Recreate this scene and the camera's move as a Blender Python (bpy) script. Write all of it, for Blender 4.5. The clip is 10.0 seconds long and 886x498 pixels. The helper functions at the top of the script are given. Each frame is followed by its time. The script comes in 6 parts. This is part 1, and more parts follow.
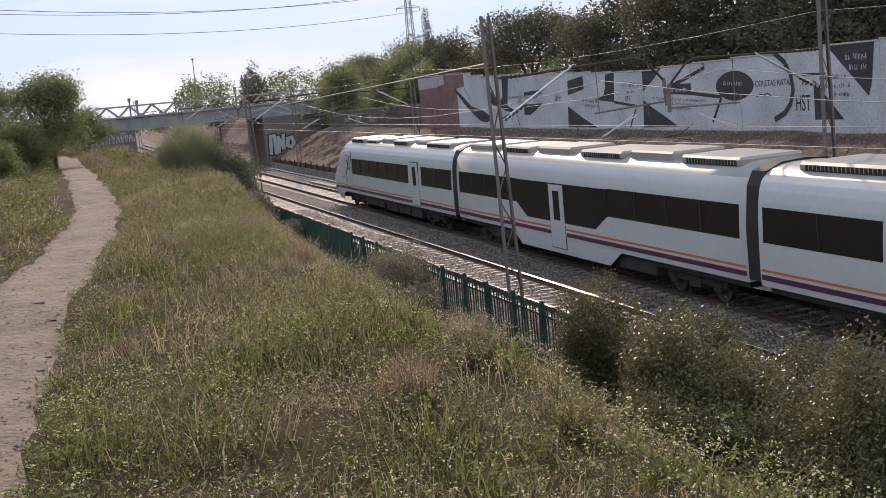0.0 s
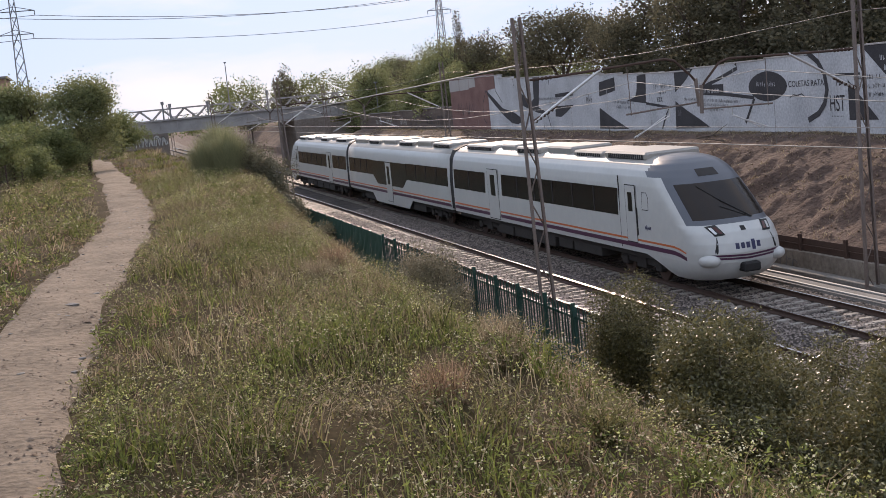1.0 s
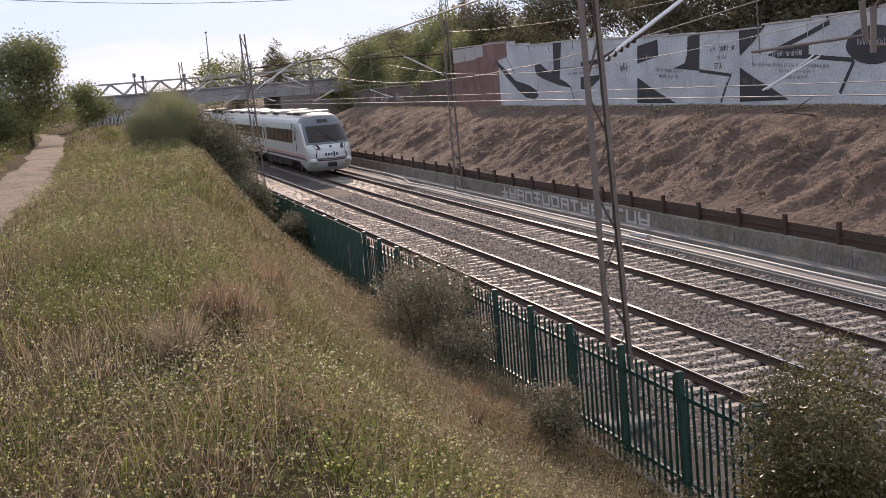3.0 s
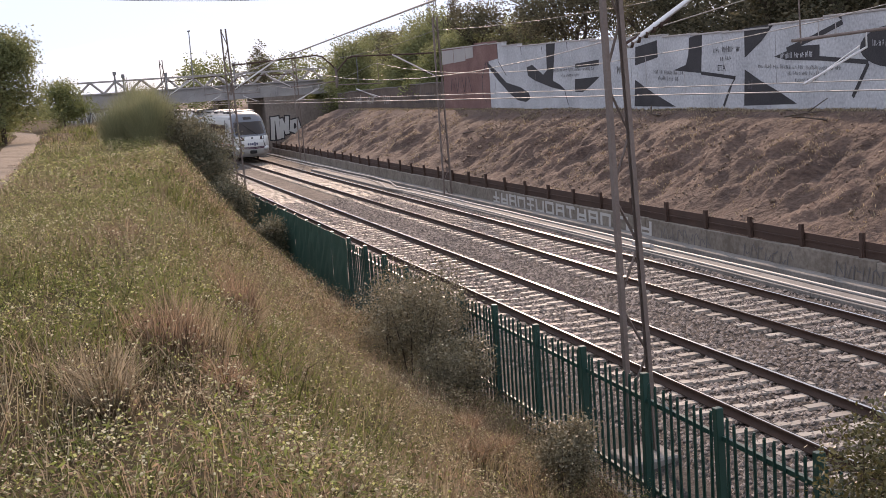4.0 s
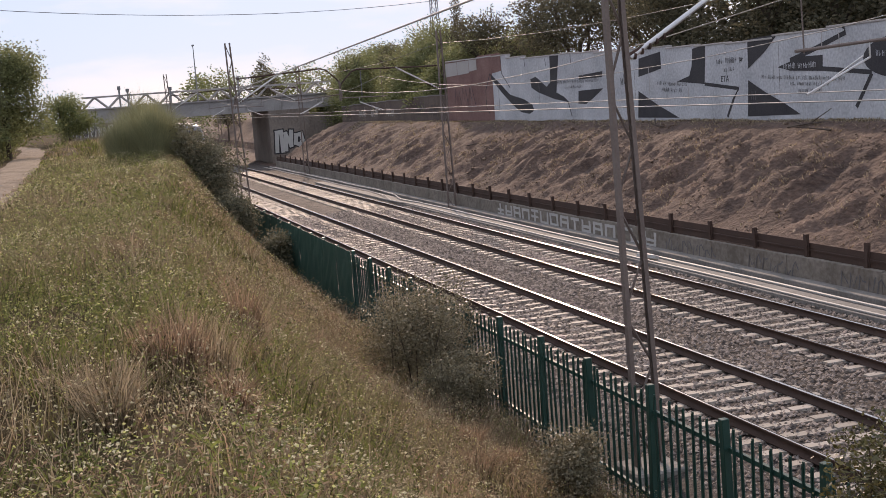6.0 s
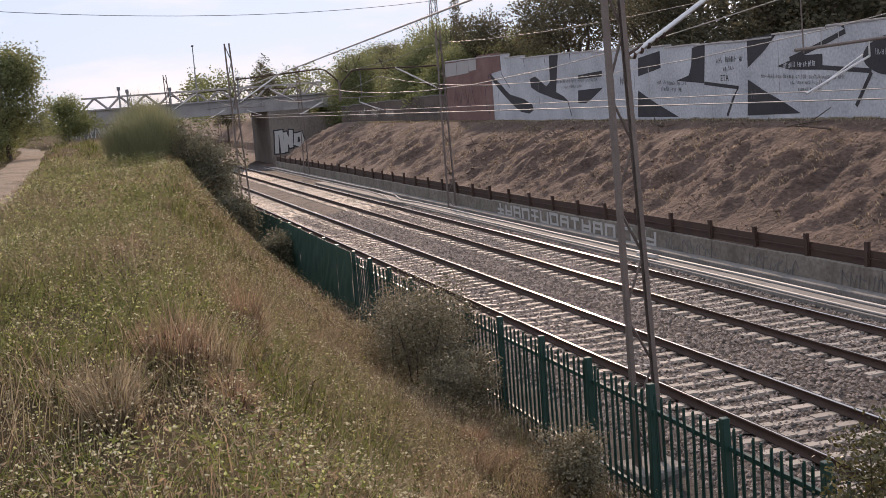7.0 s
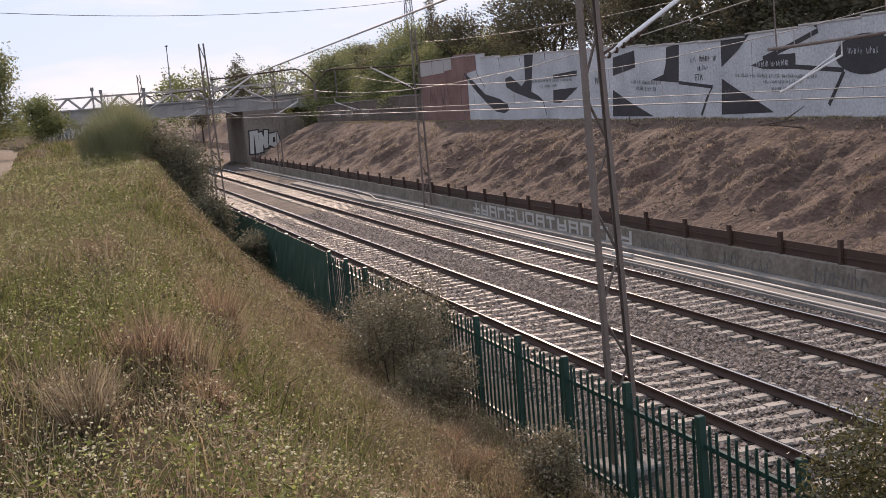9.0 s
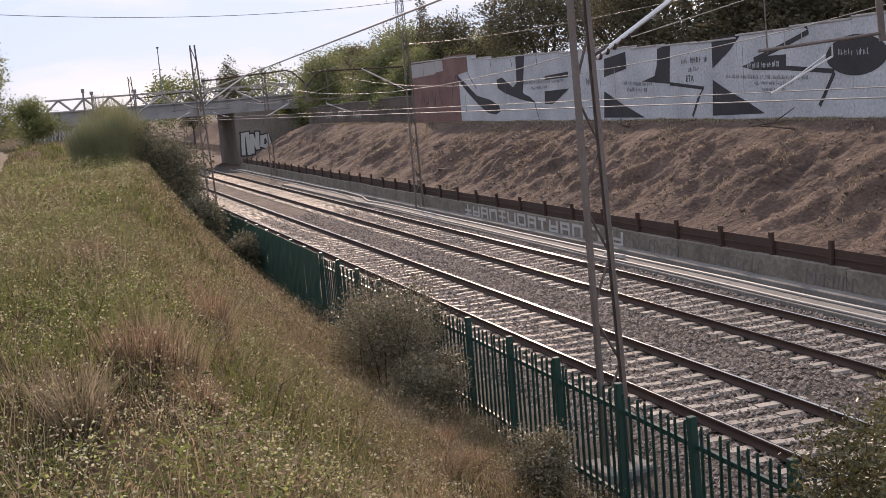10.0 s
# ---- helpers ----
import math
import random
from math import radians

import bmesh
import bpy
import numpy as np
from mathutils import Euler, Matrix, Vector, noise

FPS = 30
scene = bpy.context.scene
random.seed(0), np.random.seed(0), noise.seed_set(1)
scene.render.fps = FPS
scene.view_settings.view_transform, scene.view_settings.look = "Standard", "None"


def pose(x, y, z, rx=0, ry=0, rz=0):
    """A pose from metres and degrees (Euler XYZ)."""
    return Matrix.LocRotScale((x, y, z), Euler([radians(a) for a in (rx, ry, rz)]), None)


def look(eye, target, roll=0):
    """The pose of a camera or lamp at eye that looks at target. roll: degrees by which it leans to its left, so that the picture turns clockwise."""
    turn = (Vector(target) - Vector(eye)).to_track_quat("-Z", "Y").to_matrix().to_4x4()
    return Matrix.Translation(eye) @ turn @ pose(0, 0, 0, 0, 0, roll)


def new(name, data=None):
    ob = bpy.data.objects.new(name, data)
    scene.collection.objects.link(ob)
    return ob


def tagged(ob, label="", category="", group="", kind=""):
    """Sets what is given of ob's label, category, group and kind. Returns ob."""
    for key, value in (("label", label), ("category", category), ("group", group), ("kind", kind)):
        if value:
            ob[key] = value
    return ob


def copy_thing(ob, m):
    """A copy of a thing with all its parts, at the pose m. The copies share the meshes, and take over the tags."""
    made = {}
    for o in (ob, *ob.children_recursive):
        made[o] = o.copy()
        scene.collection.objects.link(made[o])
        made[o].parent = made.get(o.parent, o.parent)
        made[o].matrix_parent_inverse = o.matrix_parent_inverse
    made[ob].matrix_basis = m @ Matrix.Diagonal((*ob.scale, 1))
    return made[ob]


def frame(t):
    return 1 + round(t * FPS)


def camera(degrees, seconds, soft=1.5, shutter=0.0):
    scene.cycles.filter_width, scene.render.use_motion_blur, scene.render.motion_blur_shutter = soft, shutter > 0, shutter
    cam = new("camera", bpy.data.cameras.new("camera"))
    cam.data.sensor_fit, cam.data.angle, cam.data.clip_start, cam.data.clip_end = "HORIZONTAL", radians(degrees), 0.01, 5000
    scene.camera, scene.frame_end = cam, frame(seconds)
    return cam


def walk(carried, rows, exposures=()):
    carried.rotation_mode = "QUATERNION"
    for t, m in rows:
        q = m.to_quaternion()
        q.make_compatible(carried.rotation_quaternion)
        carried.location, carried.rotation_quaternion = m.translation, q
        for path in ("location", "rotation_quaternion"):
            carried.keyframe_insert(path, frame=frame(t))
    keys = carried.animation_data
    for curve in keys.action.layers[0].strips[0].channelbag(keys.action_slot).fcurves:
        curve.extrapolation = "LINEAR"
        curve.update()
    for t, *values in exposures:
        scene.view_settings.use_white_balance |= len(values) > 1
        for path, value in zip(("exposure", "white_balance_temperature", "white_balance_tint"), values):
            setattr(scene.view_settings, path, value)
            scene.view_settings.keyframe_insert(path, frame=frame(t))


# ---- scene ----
cam = camera(40.54, 10.0, soft=0.8)
# seconds, eye, point looked at, lean
PATH = [
    (0.0, (-13.478, -14.600, 6.780), (-7.499, 4.294, 4.088), -5.36),
    (0.5, (-13.478, -14.600, 6.780), (-7.723, 4.363, 4.078), -5.28),
    (1.0, (-13.478, -14.600, 6.780), (-7.990, 4.455, 4.171), -5.64),
    (1.5, (-13.378, -14.300, 6.780), (-8.037, 4.793, 4.148), -5.91),
    (2.0, (-12.178, -11.200, 6.530), (-6.999, 7.930, 3.844), -5.73),
    (2.5, (-10.878, -6.300, 6.030), (-5.666, 12.809, 3.261), -5.34),
    (3.0, (-10.078, -2.400, 5.630), (-4.576, 16.620, 2.809), -4.70),
    (3.5, (-9.648, -0.350, 5.420), (-3.966, 18.615, 2.587), -4.20),
    (3.8, (-9.578, 0.000, 5.380), (-3.835, 18.956, 2.606), -3.94),
    (4.0, (-9.578, 0.000, 5.380), (-3.805, 18.950, 2.626), -3.94),
    (4.5, (-9.578, 0.000, 5.380), (-3.844, 18.983, 2.777), -4.22),
    (5.0, (-9.578, 0.000, 5.380), (-3.878, 19.006, 2.876), -4.45),
    (5.5, (-9.578, 0.000, 5.380), (-3.847, 18.992, 2.835), -4.24),
    (7.0, (-9.578, 0.000, 5.380), (-3.857, 18.994, 2.833), -4.43),
    (7.5, (-9.578, 0.000, 5.380), (-3.807, 18.982, 2.851), -4.54),
    (8.0, (-9.578, 0.000, 5.380), (-3.757, 18.963, 2.827), -4.31),
    (8.5, (-9.578, 0.000, 5.380), (-3.567, 18.887, 2.708), -4.28),
    (9.0, (-9.578, 0.000, 5.380), (-3.479, 18.872, 2.799), -4.54),
    (9.5, (-9.578, 0.000, 5.380), (-3.398, 18.842, 2.774), -4.51),
    (10.0, (-9.578, 0.000, 5.380), (-3.346, 18.830, 2.810), -4.58),
]
walk(cam, [(t, look(e, g, r)) for t, e, g, r in PATH], exposures=[(0.0, -0.38, 7550, 24), (1.5, -0.37, 7650, 26), (2.5, -0.36, 7800, 27), (4.0, -0.12, 8000, 29), (4.6, -0.39, 8050, 28), (10.0, -0.36, 8000, 28)])

# ---- light ----
SUN_AZ, SUN_EL = 12.0, 22.6          # degrees, clockwise from the track's direction, and up
world = bpy.data.worlds.new("sky")
scene.world = world
world.use_nodes = True
wn, wl = world.node_tree.nodes, world.node_tree.links
wn.clear()
w_out, w_bg = wn.new("ShaderNodeOutputWorld"), wn.new("ShaderNodeBackground")
w_sky = wn.new("ShaderNodeTexSky")
w_sky.sky_type, w_sky.sun_disc = "NISHITA", False
w_sky.sun_elevation, w_sky.sun_rotation = radians(SUN_EL), radians(SUN_AZ)
w_sky.dust_density, w_sky.ozone_density, w_sky.air_density = 0.6, 3.0, 1.0
w_tc, w_map = wn.new("ShaderNodeTexCoord"), wn.new("ShaderNodeMapping")
w_map.inputs["Scale"].default_value = (1.0, 1.0, 4.2)
w_map.inputs["Location"].default_value = (0.35, 0.1, 0.22)
w_no, w_no2 = wn.new("ShaderNodeTexNoise"), wn.new("ShaderNodeTexNoise")
w_no.inputs["Scale"].default_value, w_no.inputs["Detail"].default_value = 2.6, 9
w_no.inputs["Roughness"].default_value = 0.56
w_no2.inputs["Scale"].default_value, w_no2.inputs["Detail"].default_value = 1.1, 3
w_ramp = wn.new("ShaderNodeValToRGB")
w_ramp.color_ramp.elements[0].position, w_ramp.color_ramp.elements[1].position = 0.45, 0.72
w_mix, w_gr = wn.new("ShaderNodeMix"), wn.new("ShaderNodeMix")
for m in (w_mix, w_gr):
    m.data_type = "RGBA"
w_gr.inputs["A"].default_value, w_gr.inputs["B"].default_value = (8.6, 10.2, 11.8, 1), (14.2, 14.4, 14.0, 1)
wl.new(w_tc.outputs["Generated"], w_map.inputs["Vector"])
wl.new(w_map.outputs[0], w_no.inputs["Vector"])
wl.new(w_map.outputs[0], w_no2.inputs["Vector"])
wl.new(w_no.outputs["Fac"], w_ramp.inputs[0])
wl.new(w_no2.outputs["Fac"], w_gr.inputs["Factor"])
wl.new(w_ramp.outputs["Color"], w_mix.inputs["Factor"])
w_add = wn.new("ShaderNodeMix")
w_add.data_type = "RGBA"
w_add.inputs["Factor"].default_value = 0.9
w_add.inputs["B"].default_value = (6.6, 10.0, 14.2, 1)
wl.new(w_sky.outputs[0], w_add.inputs["A"])
wl.new(w_add.outputs["Result"], w_mix.inputs["A"])
wl.new(w_gr.outputs["Result"], w_mix.inputs["B"])
wl.new(w_mix.outputs["Result"], w_bg.inputs["Color"])
w_bg.inputs["Strength"].default_value = 0.11
wl.new(w_bg.outputs[0], w_out.inputs["Surface"])

sun = new("sun", bpy.data.lights.new("sun", "SUN"))
sun.data.energy, sun.data.angle, sun.data.color = 4.1, radians(0.8), (1.0, 0.9, 0.76)
a, e = radians(SUN_AZ), radians(SUN_EL)
sun.matrix_world = look((60 * math.sin(a) * math.cos(e), 60 * math.cos(a) * math.cos(e), 60 * math.sin(e)), (0, 0, 0))
rng = np.random.default_rng(7)


# ---- materials ----
def mat(name, c1, c2=None, scale=3.0, rough=0.8, metal=0.0, bump=0.3, fine=40.0, spread=0.25, c3=None, relief=0.02, translucent=0.0, island=False, perobj=0.0, stretch=(1, 1, 1), spec=0.5):
    """Two colours mixed by a broad and a fine noise, with relief by the fine one. c3: stains."""
    m = bpy.data.materials.new(name)
    m.use_nodes = True
    n, l = m.node_tree.nodes, m.node_tree.links
    b = n["Principled BSDF"]
    c2 = c2 or tuple(v * 0.8 for v in c1)
    tc, mp = n.new("ShaderNodeTexCoord"), n.new("ShaderNodeMapping")
    mp.inputs["Scale"].default_value = stretch
    l.new(tc.outputs["Object"], mp.inputs["Vector"])
    na, nb = n.new("ShaderNodeTexNoise"), n.new("ShaderNodeTexNoise")
    na.inputs["Scale"].default_value, nb.inputs["Scale"].default_value = scale, fine
    na.inputs["Detail"].default_value = nb.inputs["Detail"].default_value = 5
    l.new(mp.outputs[0], na.inputs["Vector"])
    l.new(mp.outputs[0], nb.inputs["Vector"])
    add = n.new("ShaderNodeMath")
    add.operation = "MULTIPLY_ADD"
    add.inputs[1].default_value = 0.5
    l.new(nb.outputs["Fac"], add.inputs[0])
    half = n.new("ShaderNodeMath")
    half.operation = "MULTIPLY"
    half.inputs[1].default_value = 0.5
    l.new(na.outputs["Fac"], half.inputs[0])
    l.new(half.outputs[0], add.inputs[2])
    src = add.outputs[0]
    if island or perobj:
        rnd = n.new("ShaderNodeNewGeometry" if island else "ShaderNodeObjectInfo")
        mx = n.new("ShaderNodeMix")
        mx.inputs["Factor"].default_value = 0.7 if island else perobj
        l.new(src, mx.inputs["A"])
        l.new(rnd.outputs["Random Per Island" if island else "Random"], mx.inputs["B"])
        src = mx.outputs["Result"]
    rp = n.new("ShaderNodeValToRGB")
    el = rp.color_ramp.elements
    el[0].position, el[1].position = 0.5 - spread, 0.5 + spread
    el[0].color, el[1].color = (*c1, 1), (*c2, 1)
    if c3:
        k = el.new(0.5 + spread * 1.5)
        k.color = (*c3, 1)
    l.new(src, rp.inputs[0])
    l.new(rp.outputs[0], b.inputs["Base Color"])
    b.inputs["Roughness"].default_value, b.inputs["Metallic"].default_value = rough, metal
    b.inputs["Specular IOR Level"].default_value = spec
    if bump:
        bp = n.new("ShaderNodeBump")
        bp.inputs["Strength"].default_value, bp.inputs["Distance"].default_value = bump, relief
        l.new(add.outputs[0], bp.inputs["Height"])
        l.new(bp.outputs[0], b.inputs["Normal"])
    if translucent:
        tr, ms = n.new("ShaderNodeBsdfTranslucent"), n.new("ShaderNodeMixShader")
        l.new(rp.outputs[0], tr.inputs["Color"])
        ms.inputs[0].default_value = translucent
        l.new(b.outputs[0], ms.inputs[1])
        l.new(tr.outputs[0], ms.inputs[2])
        l.new(ms.outputs[0], n["Material Output"].inputs["Surface"])
    return m


SOIL = mat("soil", (0.040, 0.029, 0.015), (0.095, 0.069, 0.038), 0.5, 1.0, spec=0.05, bump=0.8, fine=9, spread=0.18)
DIRT = mat("dirt_path", (0.125, 0.088, 0.058), (0.25, 0.182, 0.125), 1.1, 0.95, bump=1.0, fine=9, spread=0.11, c3=(0.13, 0.10, 0.075), relief=0.08)
BANK = mat("bank_earth", (0.055, 0.032, 0.024), (0.155, 0.096, 0.071), 0.6, 0.97, bump=1.0, fine=6.5, spread=0.13, stretch=(1.0, 0.9, 1.2), c3=(0.34, 0.24, 0.165), relief=0.17)
CLOD = mat("bank_clods", (0.10, 0.062, 0.045), (0.33, 0.235, 0.165), 2, 0.95, bump=0.4, island=True, spread=0.4)
# bed colour kept below the loose stones', painting in the shade of their gaps
BALLAST = mat("ballast", (0.020, 0.014, 0.012), (0.09, 0.069, 0.058), 1.0, 0.9, bump=1.0, fine=19, spread=0.09, relief=0.07)
STONE = mat("ballast_stone", (0.022, 0.015, 0.012), (0.34, 0.275, 0.24), 3, 0.8, bump=0.3, island=True, spread=0.4)
ABUTMENT = mat("stained_bridge_concrete", (0.15, 0.12, 0.10), (0.30, 0.25, 0.215), 0.35, 0.92, bump=0.4, fine=5, spread=0.16, c3=(0.10, 0.08, 0.07))
WALLCONC = mat("dirty_retaining_concrete", (0.15, 0.122, 0.098), (0.29, 0.25, 0.21), 0.8, 0.92, bump=0.6, fine=7, spread=0.13, c3=(0.11, 0.085, 0.07))
CONC = mat("concrete", (0.15, 0.135, 0.12), (0.29, 0.265, 0.24), 0.7, 0.9, bump=0.4, fine=12, spread=0.16, c3=(0.12, 0.10, 0.09))
SLEEPER = mat("sleeper_concrete", (0.21, 0.18, 0.15), (0.42, 0.37, 0.32), 2.0, 0.64, bump=0.3, fine=30, perobj=0.4)
RAILSIDE = mat("rail_rust", (0.045, 0.024, 0.017), (0.085, 0.045, 0.031), 3, 0.8, bump=0.2)
RAILTOP = mat("rail_steel", (0.46, 0.43, 0.41), (0.58, 0.55, 0.53), 6, 0.12, 1.0, bump=0.0, stretch=(1, 0.1, 1))
RUST = mat("rusty_steel", (0.045, 0.026, 0.02), (0.10, 0.055, 0.04), 1.5, 0.85, bump=0.3, fine=30)
MAST = mat("weathered_mast_paint", (0.15, 0.115, 0.10), (0.25, 0.195, 0.17), 2, 0.7, 0.2, bump=0.2, fine=30, c3=(0.15, 0.09, 0.07))
GREEN = mat("green_fence_paint", (0.010, 0.050, 0.040), (0.018, 0.075, 0.060), 4, 0.42, bump=0.05)
GREENSHEET = mat("green_mesh_sheet", (0.022, 0.085, 0.064), (0.04, 0.13, 0.098), 1.2, 0.7, bump=0.2)
WIRE = mat("catenary_wire", (0.13, 0.12, 0.115), (0.24, 0.225, 0.21), 3, 0.5, 0.8, bump=0)
PALEWIRE = mat("pale_weathered_wire", (0.30, 0.28, 0.26), (0.44, 0.41, 0.38), 3, 0.6, 0.2, bump=0)
ALU = mat("galvanised_tube", (0.55, 0.54, 0.53), (0.7, 0.69, 0.68), 3, 0.3, 0.9, bump=0.03)
WALLWHITE = mat("white_wall_paint", (0.34, 0.345, 0.36), (0.60, 0.605, 0.62), 0.55, 0.9, bump=0.8, fine=9, spread=0.15, c3=(0.42, 0.40, 0.385))
WALLBLACK = mat("black_wall_paint", (0.022, 0.020, 0.024), (0.065, 0.060, 0.062), 0.9, 0.85, bump=0.4, fine=16)
WALLRED = mat("red_brown_wall_paint", (0.16, 0.075, 0.065), (0.27, 0.15, 0.13), 0.9, 0.9, bump=0.5, fine=9, spread=0.16, c3=(0.30, 0.22, 0.20))
LOWWALL = mat("dark_weathered_render", (0.075, 0.052, 0.042), (0.17, 0.125, 0.10), 0.7, 0.92, bump=0.5, fine=9, spread=0.16, c3=(0.22, 0.19, 0.165))
INK = mat("faded_black_ink", (0.07, 0.068, 0.07), (0.15, 0.145, 0.145), 2, 0.9, bump=0.1)
WALLGREY = mat("bare_wall_render", (0.34, 0.31, 0.29), (0.46, 0.43, 0.41), 0.8, 0.9, bump=0.4, fine=16)
TRAINWHITE = mat("train_white_paint", (0.50, 0.51, 0.50), (0.59, 0.59, 0.57), 0.7, 0.32, bump=0.0, fine=5, c3=(0.46, 0.44, 0.41))
TRAINROOF = mat("train_roof", (0.30, 0.28, 0.26), (0.44, 0.41, 0.37), 1.2, 0.45, 0.3, bump=0.05, c3=(0.33, 0.28, 0.24))
TRAINGREY = mat("train_dark_grey_paint", (0.085, 0.095, 0.115), (0.12, 0.13, 0.15), 1.5, 0.35, bump=0.0)
TRAINGLASS = mat("train_window_glass", (0.020, 0.015, 0.013), (0.034, 0.025, 0.021), 0.8, 0.2, bump=0.0, spec=0.25)
# near-black underframe: the shade below the car body is put into its colour
TRAINUNDER = mat("shaded_train_underframe", (0.025, 0.021, 0.020), (0.06, 0.05, 0.045), 2, 0.9, bump=0.3)
RUBBER = mat("black_rubber", (0.014, 0.013, 0.014), (0.024, 0.022, 0.022), 3, 0.75, bump=0.05)
MARKBLUE = mat("dark_blue_marking", (0.022, 0.024, 0.075), (0.032, 0.035, 0.10), 2, 0.4, bump=0)
ORANGE = mat("orange_stripe", (0.62, 0.13, 0.03), (0.70, 0.17, 0.05), 2, 0.4, bump=0)
PURPLE = mat("purple_stripe", (0.075, 0.018, 0.055), (0.10, 0.03, 0.07), 2, 0.4, bump=0)
REDLAMP = mat("red_tail_lamp_glass", (0.07, 0.018, 0.016), (0.10, 0.028, 0.024), 2, 0.2, bump=0)
BARK = mat("bark", (0.055, 0.04, 0.03), (0.12, 0.09, 0.07), 3, 0.95, bump=0.6, stretch=(1, 1, 0.3))
LEAF = mat("broad_leaves", (0.095, 0.12, 0.045), (0.31, 0.33, 0.135), 0.5, 0.55, bump=0, island=True, translucent=0.45, spread=0.4)
LEAFLIGHT = mat("light_leaves", (0.12, 0.14, 0.06), (0.34, 0.35, 0.165), 0.5, 0.55, bump=0, island=True, translucent=0.5, spread=0.4)
PINE = mat("pine_needles", (0.055, 0.056, 0.034), (0.21, 0.185, 0.115), 0.4, 0.75, bump=0, island=True, translucent=0.42, spread=0.4)
BROOM = mat("broom_stems", (0.22, 0.225, 0.12), (0.38, 0.37, 0.21), 0.6, 0.8, bump=0, island=True, translucent=0.3, spread=0.4)
SHRUB = mat("evergreen_shrub_leaves", (0.045, 0.045, 0.017), (0.24, 0.21, 0.088), 0.8, 0.4, bump=0, island=True, translucent=0.3, spread=0.42)
SHRUBDARK = mat("dark_shrub_leaves", (0.085, 0.076, 0.047), (0.38, 0.33, 0.215), 0.8, 0.5, bump=0, island=True, translucent=0.32, spread=0.4)
BUSHGREY = mat("grey_green_bush_leaves", (0.085, 0.082, 0.052), (0.27, 0.255, 0.17), 0.8, 0.6, bump=0, island=True, translucent=0.38, spread=0.4)
DRYGRASS = mat("dry_grass", (0.065, 0.045, 0.027), (0.61, 0.49, 0.33), 0.35, 0.75, bump=0, island=True, translucent=0.5, spread=0.4, spec=0.15)
REDGRASS = mat("russet_grass", (0.075, 0.042, 0.029), (0.62, 0.43, 0.29), 0.35, 0.8, bump=0, island=True, translucent=0.45, spread=0.4, spec=0.15)
GREENGRASS = mat("green_grass", (0.024, 0.035, 0.009), (0.32, 0.36, 0.105), 0.35, 0.6, bump=0, island=True, translucent=0.45, spread=0.4, spec=0.15)
OLIVEGRASS = mat("olive_weeds", (0.026, 0.024, 0.010), (0.34, 0.30, 0.135), 0.35, 0.7, bump=0, island=True, translucent=0.4, spread=0.4, spec=0.15)
YELLOW = mat("yellow_flowers", (0.48, 0.46, 0.14), (0.84, 0.80, 0.36), 2, 0.7, bump=0, island=True, translucent=0.3, spread=0.4, spec=0.15)
CREAM = mat("cream_seed_heads", (0.55, 0.47, 0.28), (0.90, 0.82, 0.58), 2, 0.7, bump=0, island=True, translucent=0.3, spread=0.4, spec=0.15)
GIRDER = mat("bridge_girder_paint", (0.24, 0.23, 0.225), (0.42, 0.40, 0.385), 0.8, 0.8, bump=0.25, spread=0.14, c3=(0.22, 0.20, 0.18))
BRIDGEDARK = mat("bridge_soffit", (0.10, 0.09, 0.085), (0.17, 0.15, 0.14), 0.6, 0.9, bump=0.2)
STEEL = mat("pylon_steel", (0.20, 0.20, 0.21), (0.30, 0.30, 0.30), 2, 0.6, 0.4, bump=0)
BRICKWALL = mat("far_brick_facade", (0.30, 0.17, 0.12), (0.38, 0.24, 0.18), 0.5, 0.9, bump=0.1)
WINDOWDARK = mat("far_window_glass", (0.03, 0.035, 0.04), (0.06, 0.065, 0.07), 1, 0.15, bump=0)
GREYPAINT = mat("grey_spray_paint", (0.50, 0.49, 0.47), (0.62, 0.61, 0.58), 2, 0.9, bump=0.2)


# ---- mesh helpers ----
def link(name, me, material, parent=None, label="", at=None):
    ob = new(name, me)
    for m in (material if isinstance(material, (list, tuple)) else [material]):
        if m and m.name not in [k.name for k in me.materials if k]:
            me.materials.append(m)
    if parent:
        ob.parent = parent
    if label:
        ob["label"] = label
    if at is not None:
        ob.matrix_basis = at
    return ob


def part(name, bm, material, parent=None, label="", smooth=False, at=None):
    me = bpy.data.meshes.new(name)
    bmesh.ops.recalc_face_normals(bm, faces=bm.faces)
    bm.to_mesh(me)
    bm.free()
    if smooth:
        me.polygons.foreach_set("use_smooth", [True] * len(me.polygons))
    return link(name, me, material, parent, label, at)


def grid_mesh(name, v, f, smooth=False):
    """A mesh from an array of points and an array of triangles or quads."""
    me = bpy.data.meshes.new(name)
    v, f = np.asarray(v, np.float32), np.asarray(f, np.int32)
    k = f.shape[1]
    me.vertices.add(len(v))
    me.vertices.foreach_set("co", v.ravel())
    me.loops.add(f.size)
    me.loops.foreach_set("vertex_index", f.ravel())
    me.polygons.add(len(f))
    me.polygons.foreach_set("loop_start", np.arange(0, f.size, k, dtype=np.int32))
    if smooth:
        me.polygons.foreach_set("use_smooth", np.ones(len(f), bool))
    me.update(calc_edges=True)
    return me


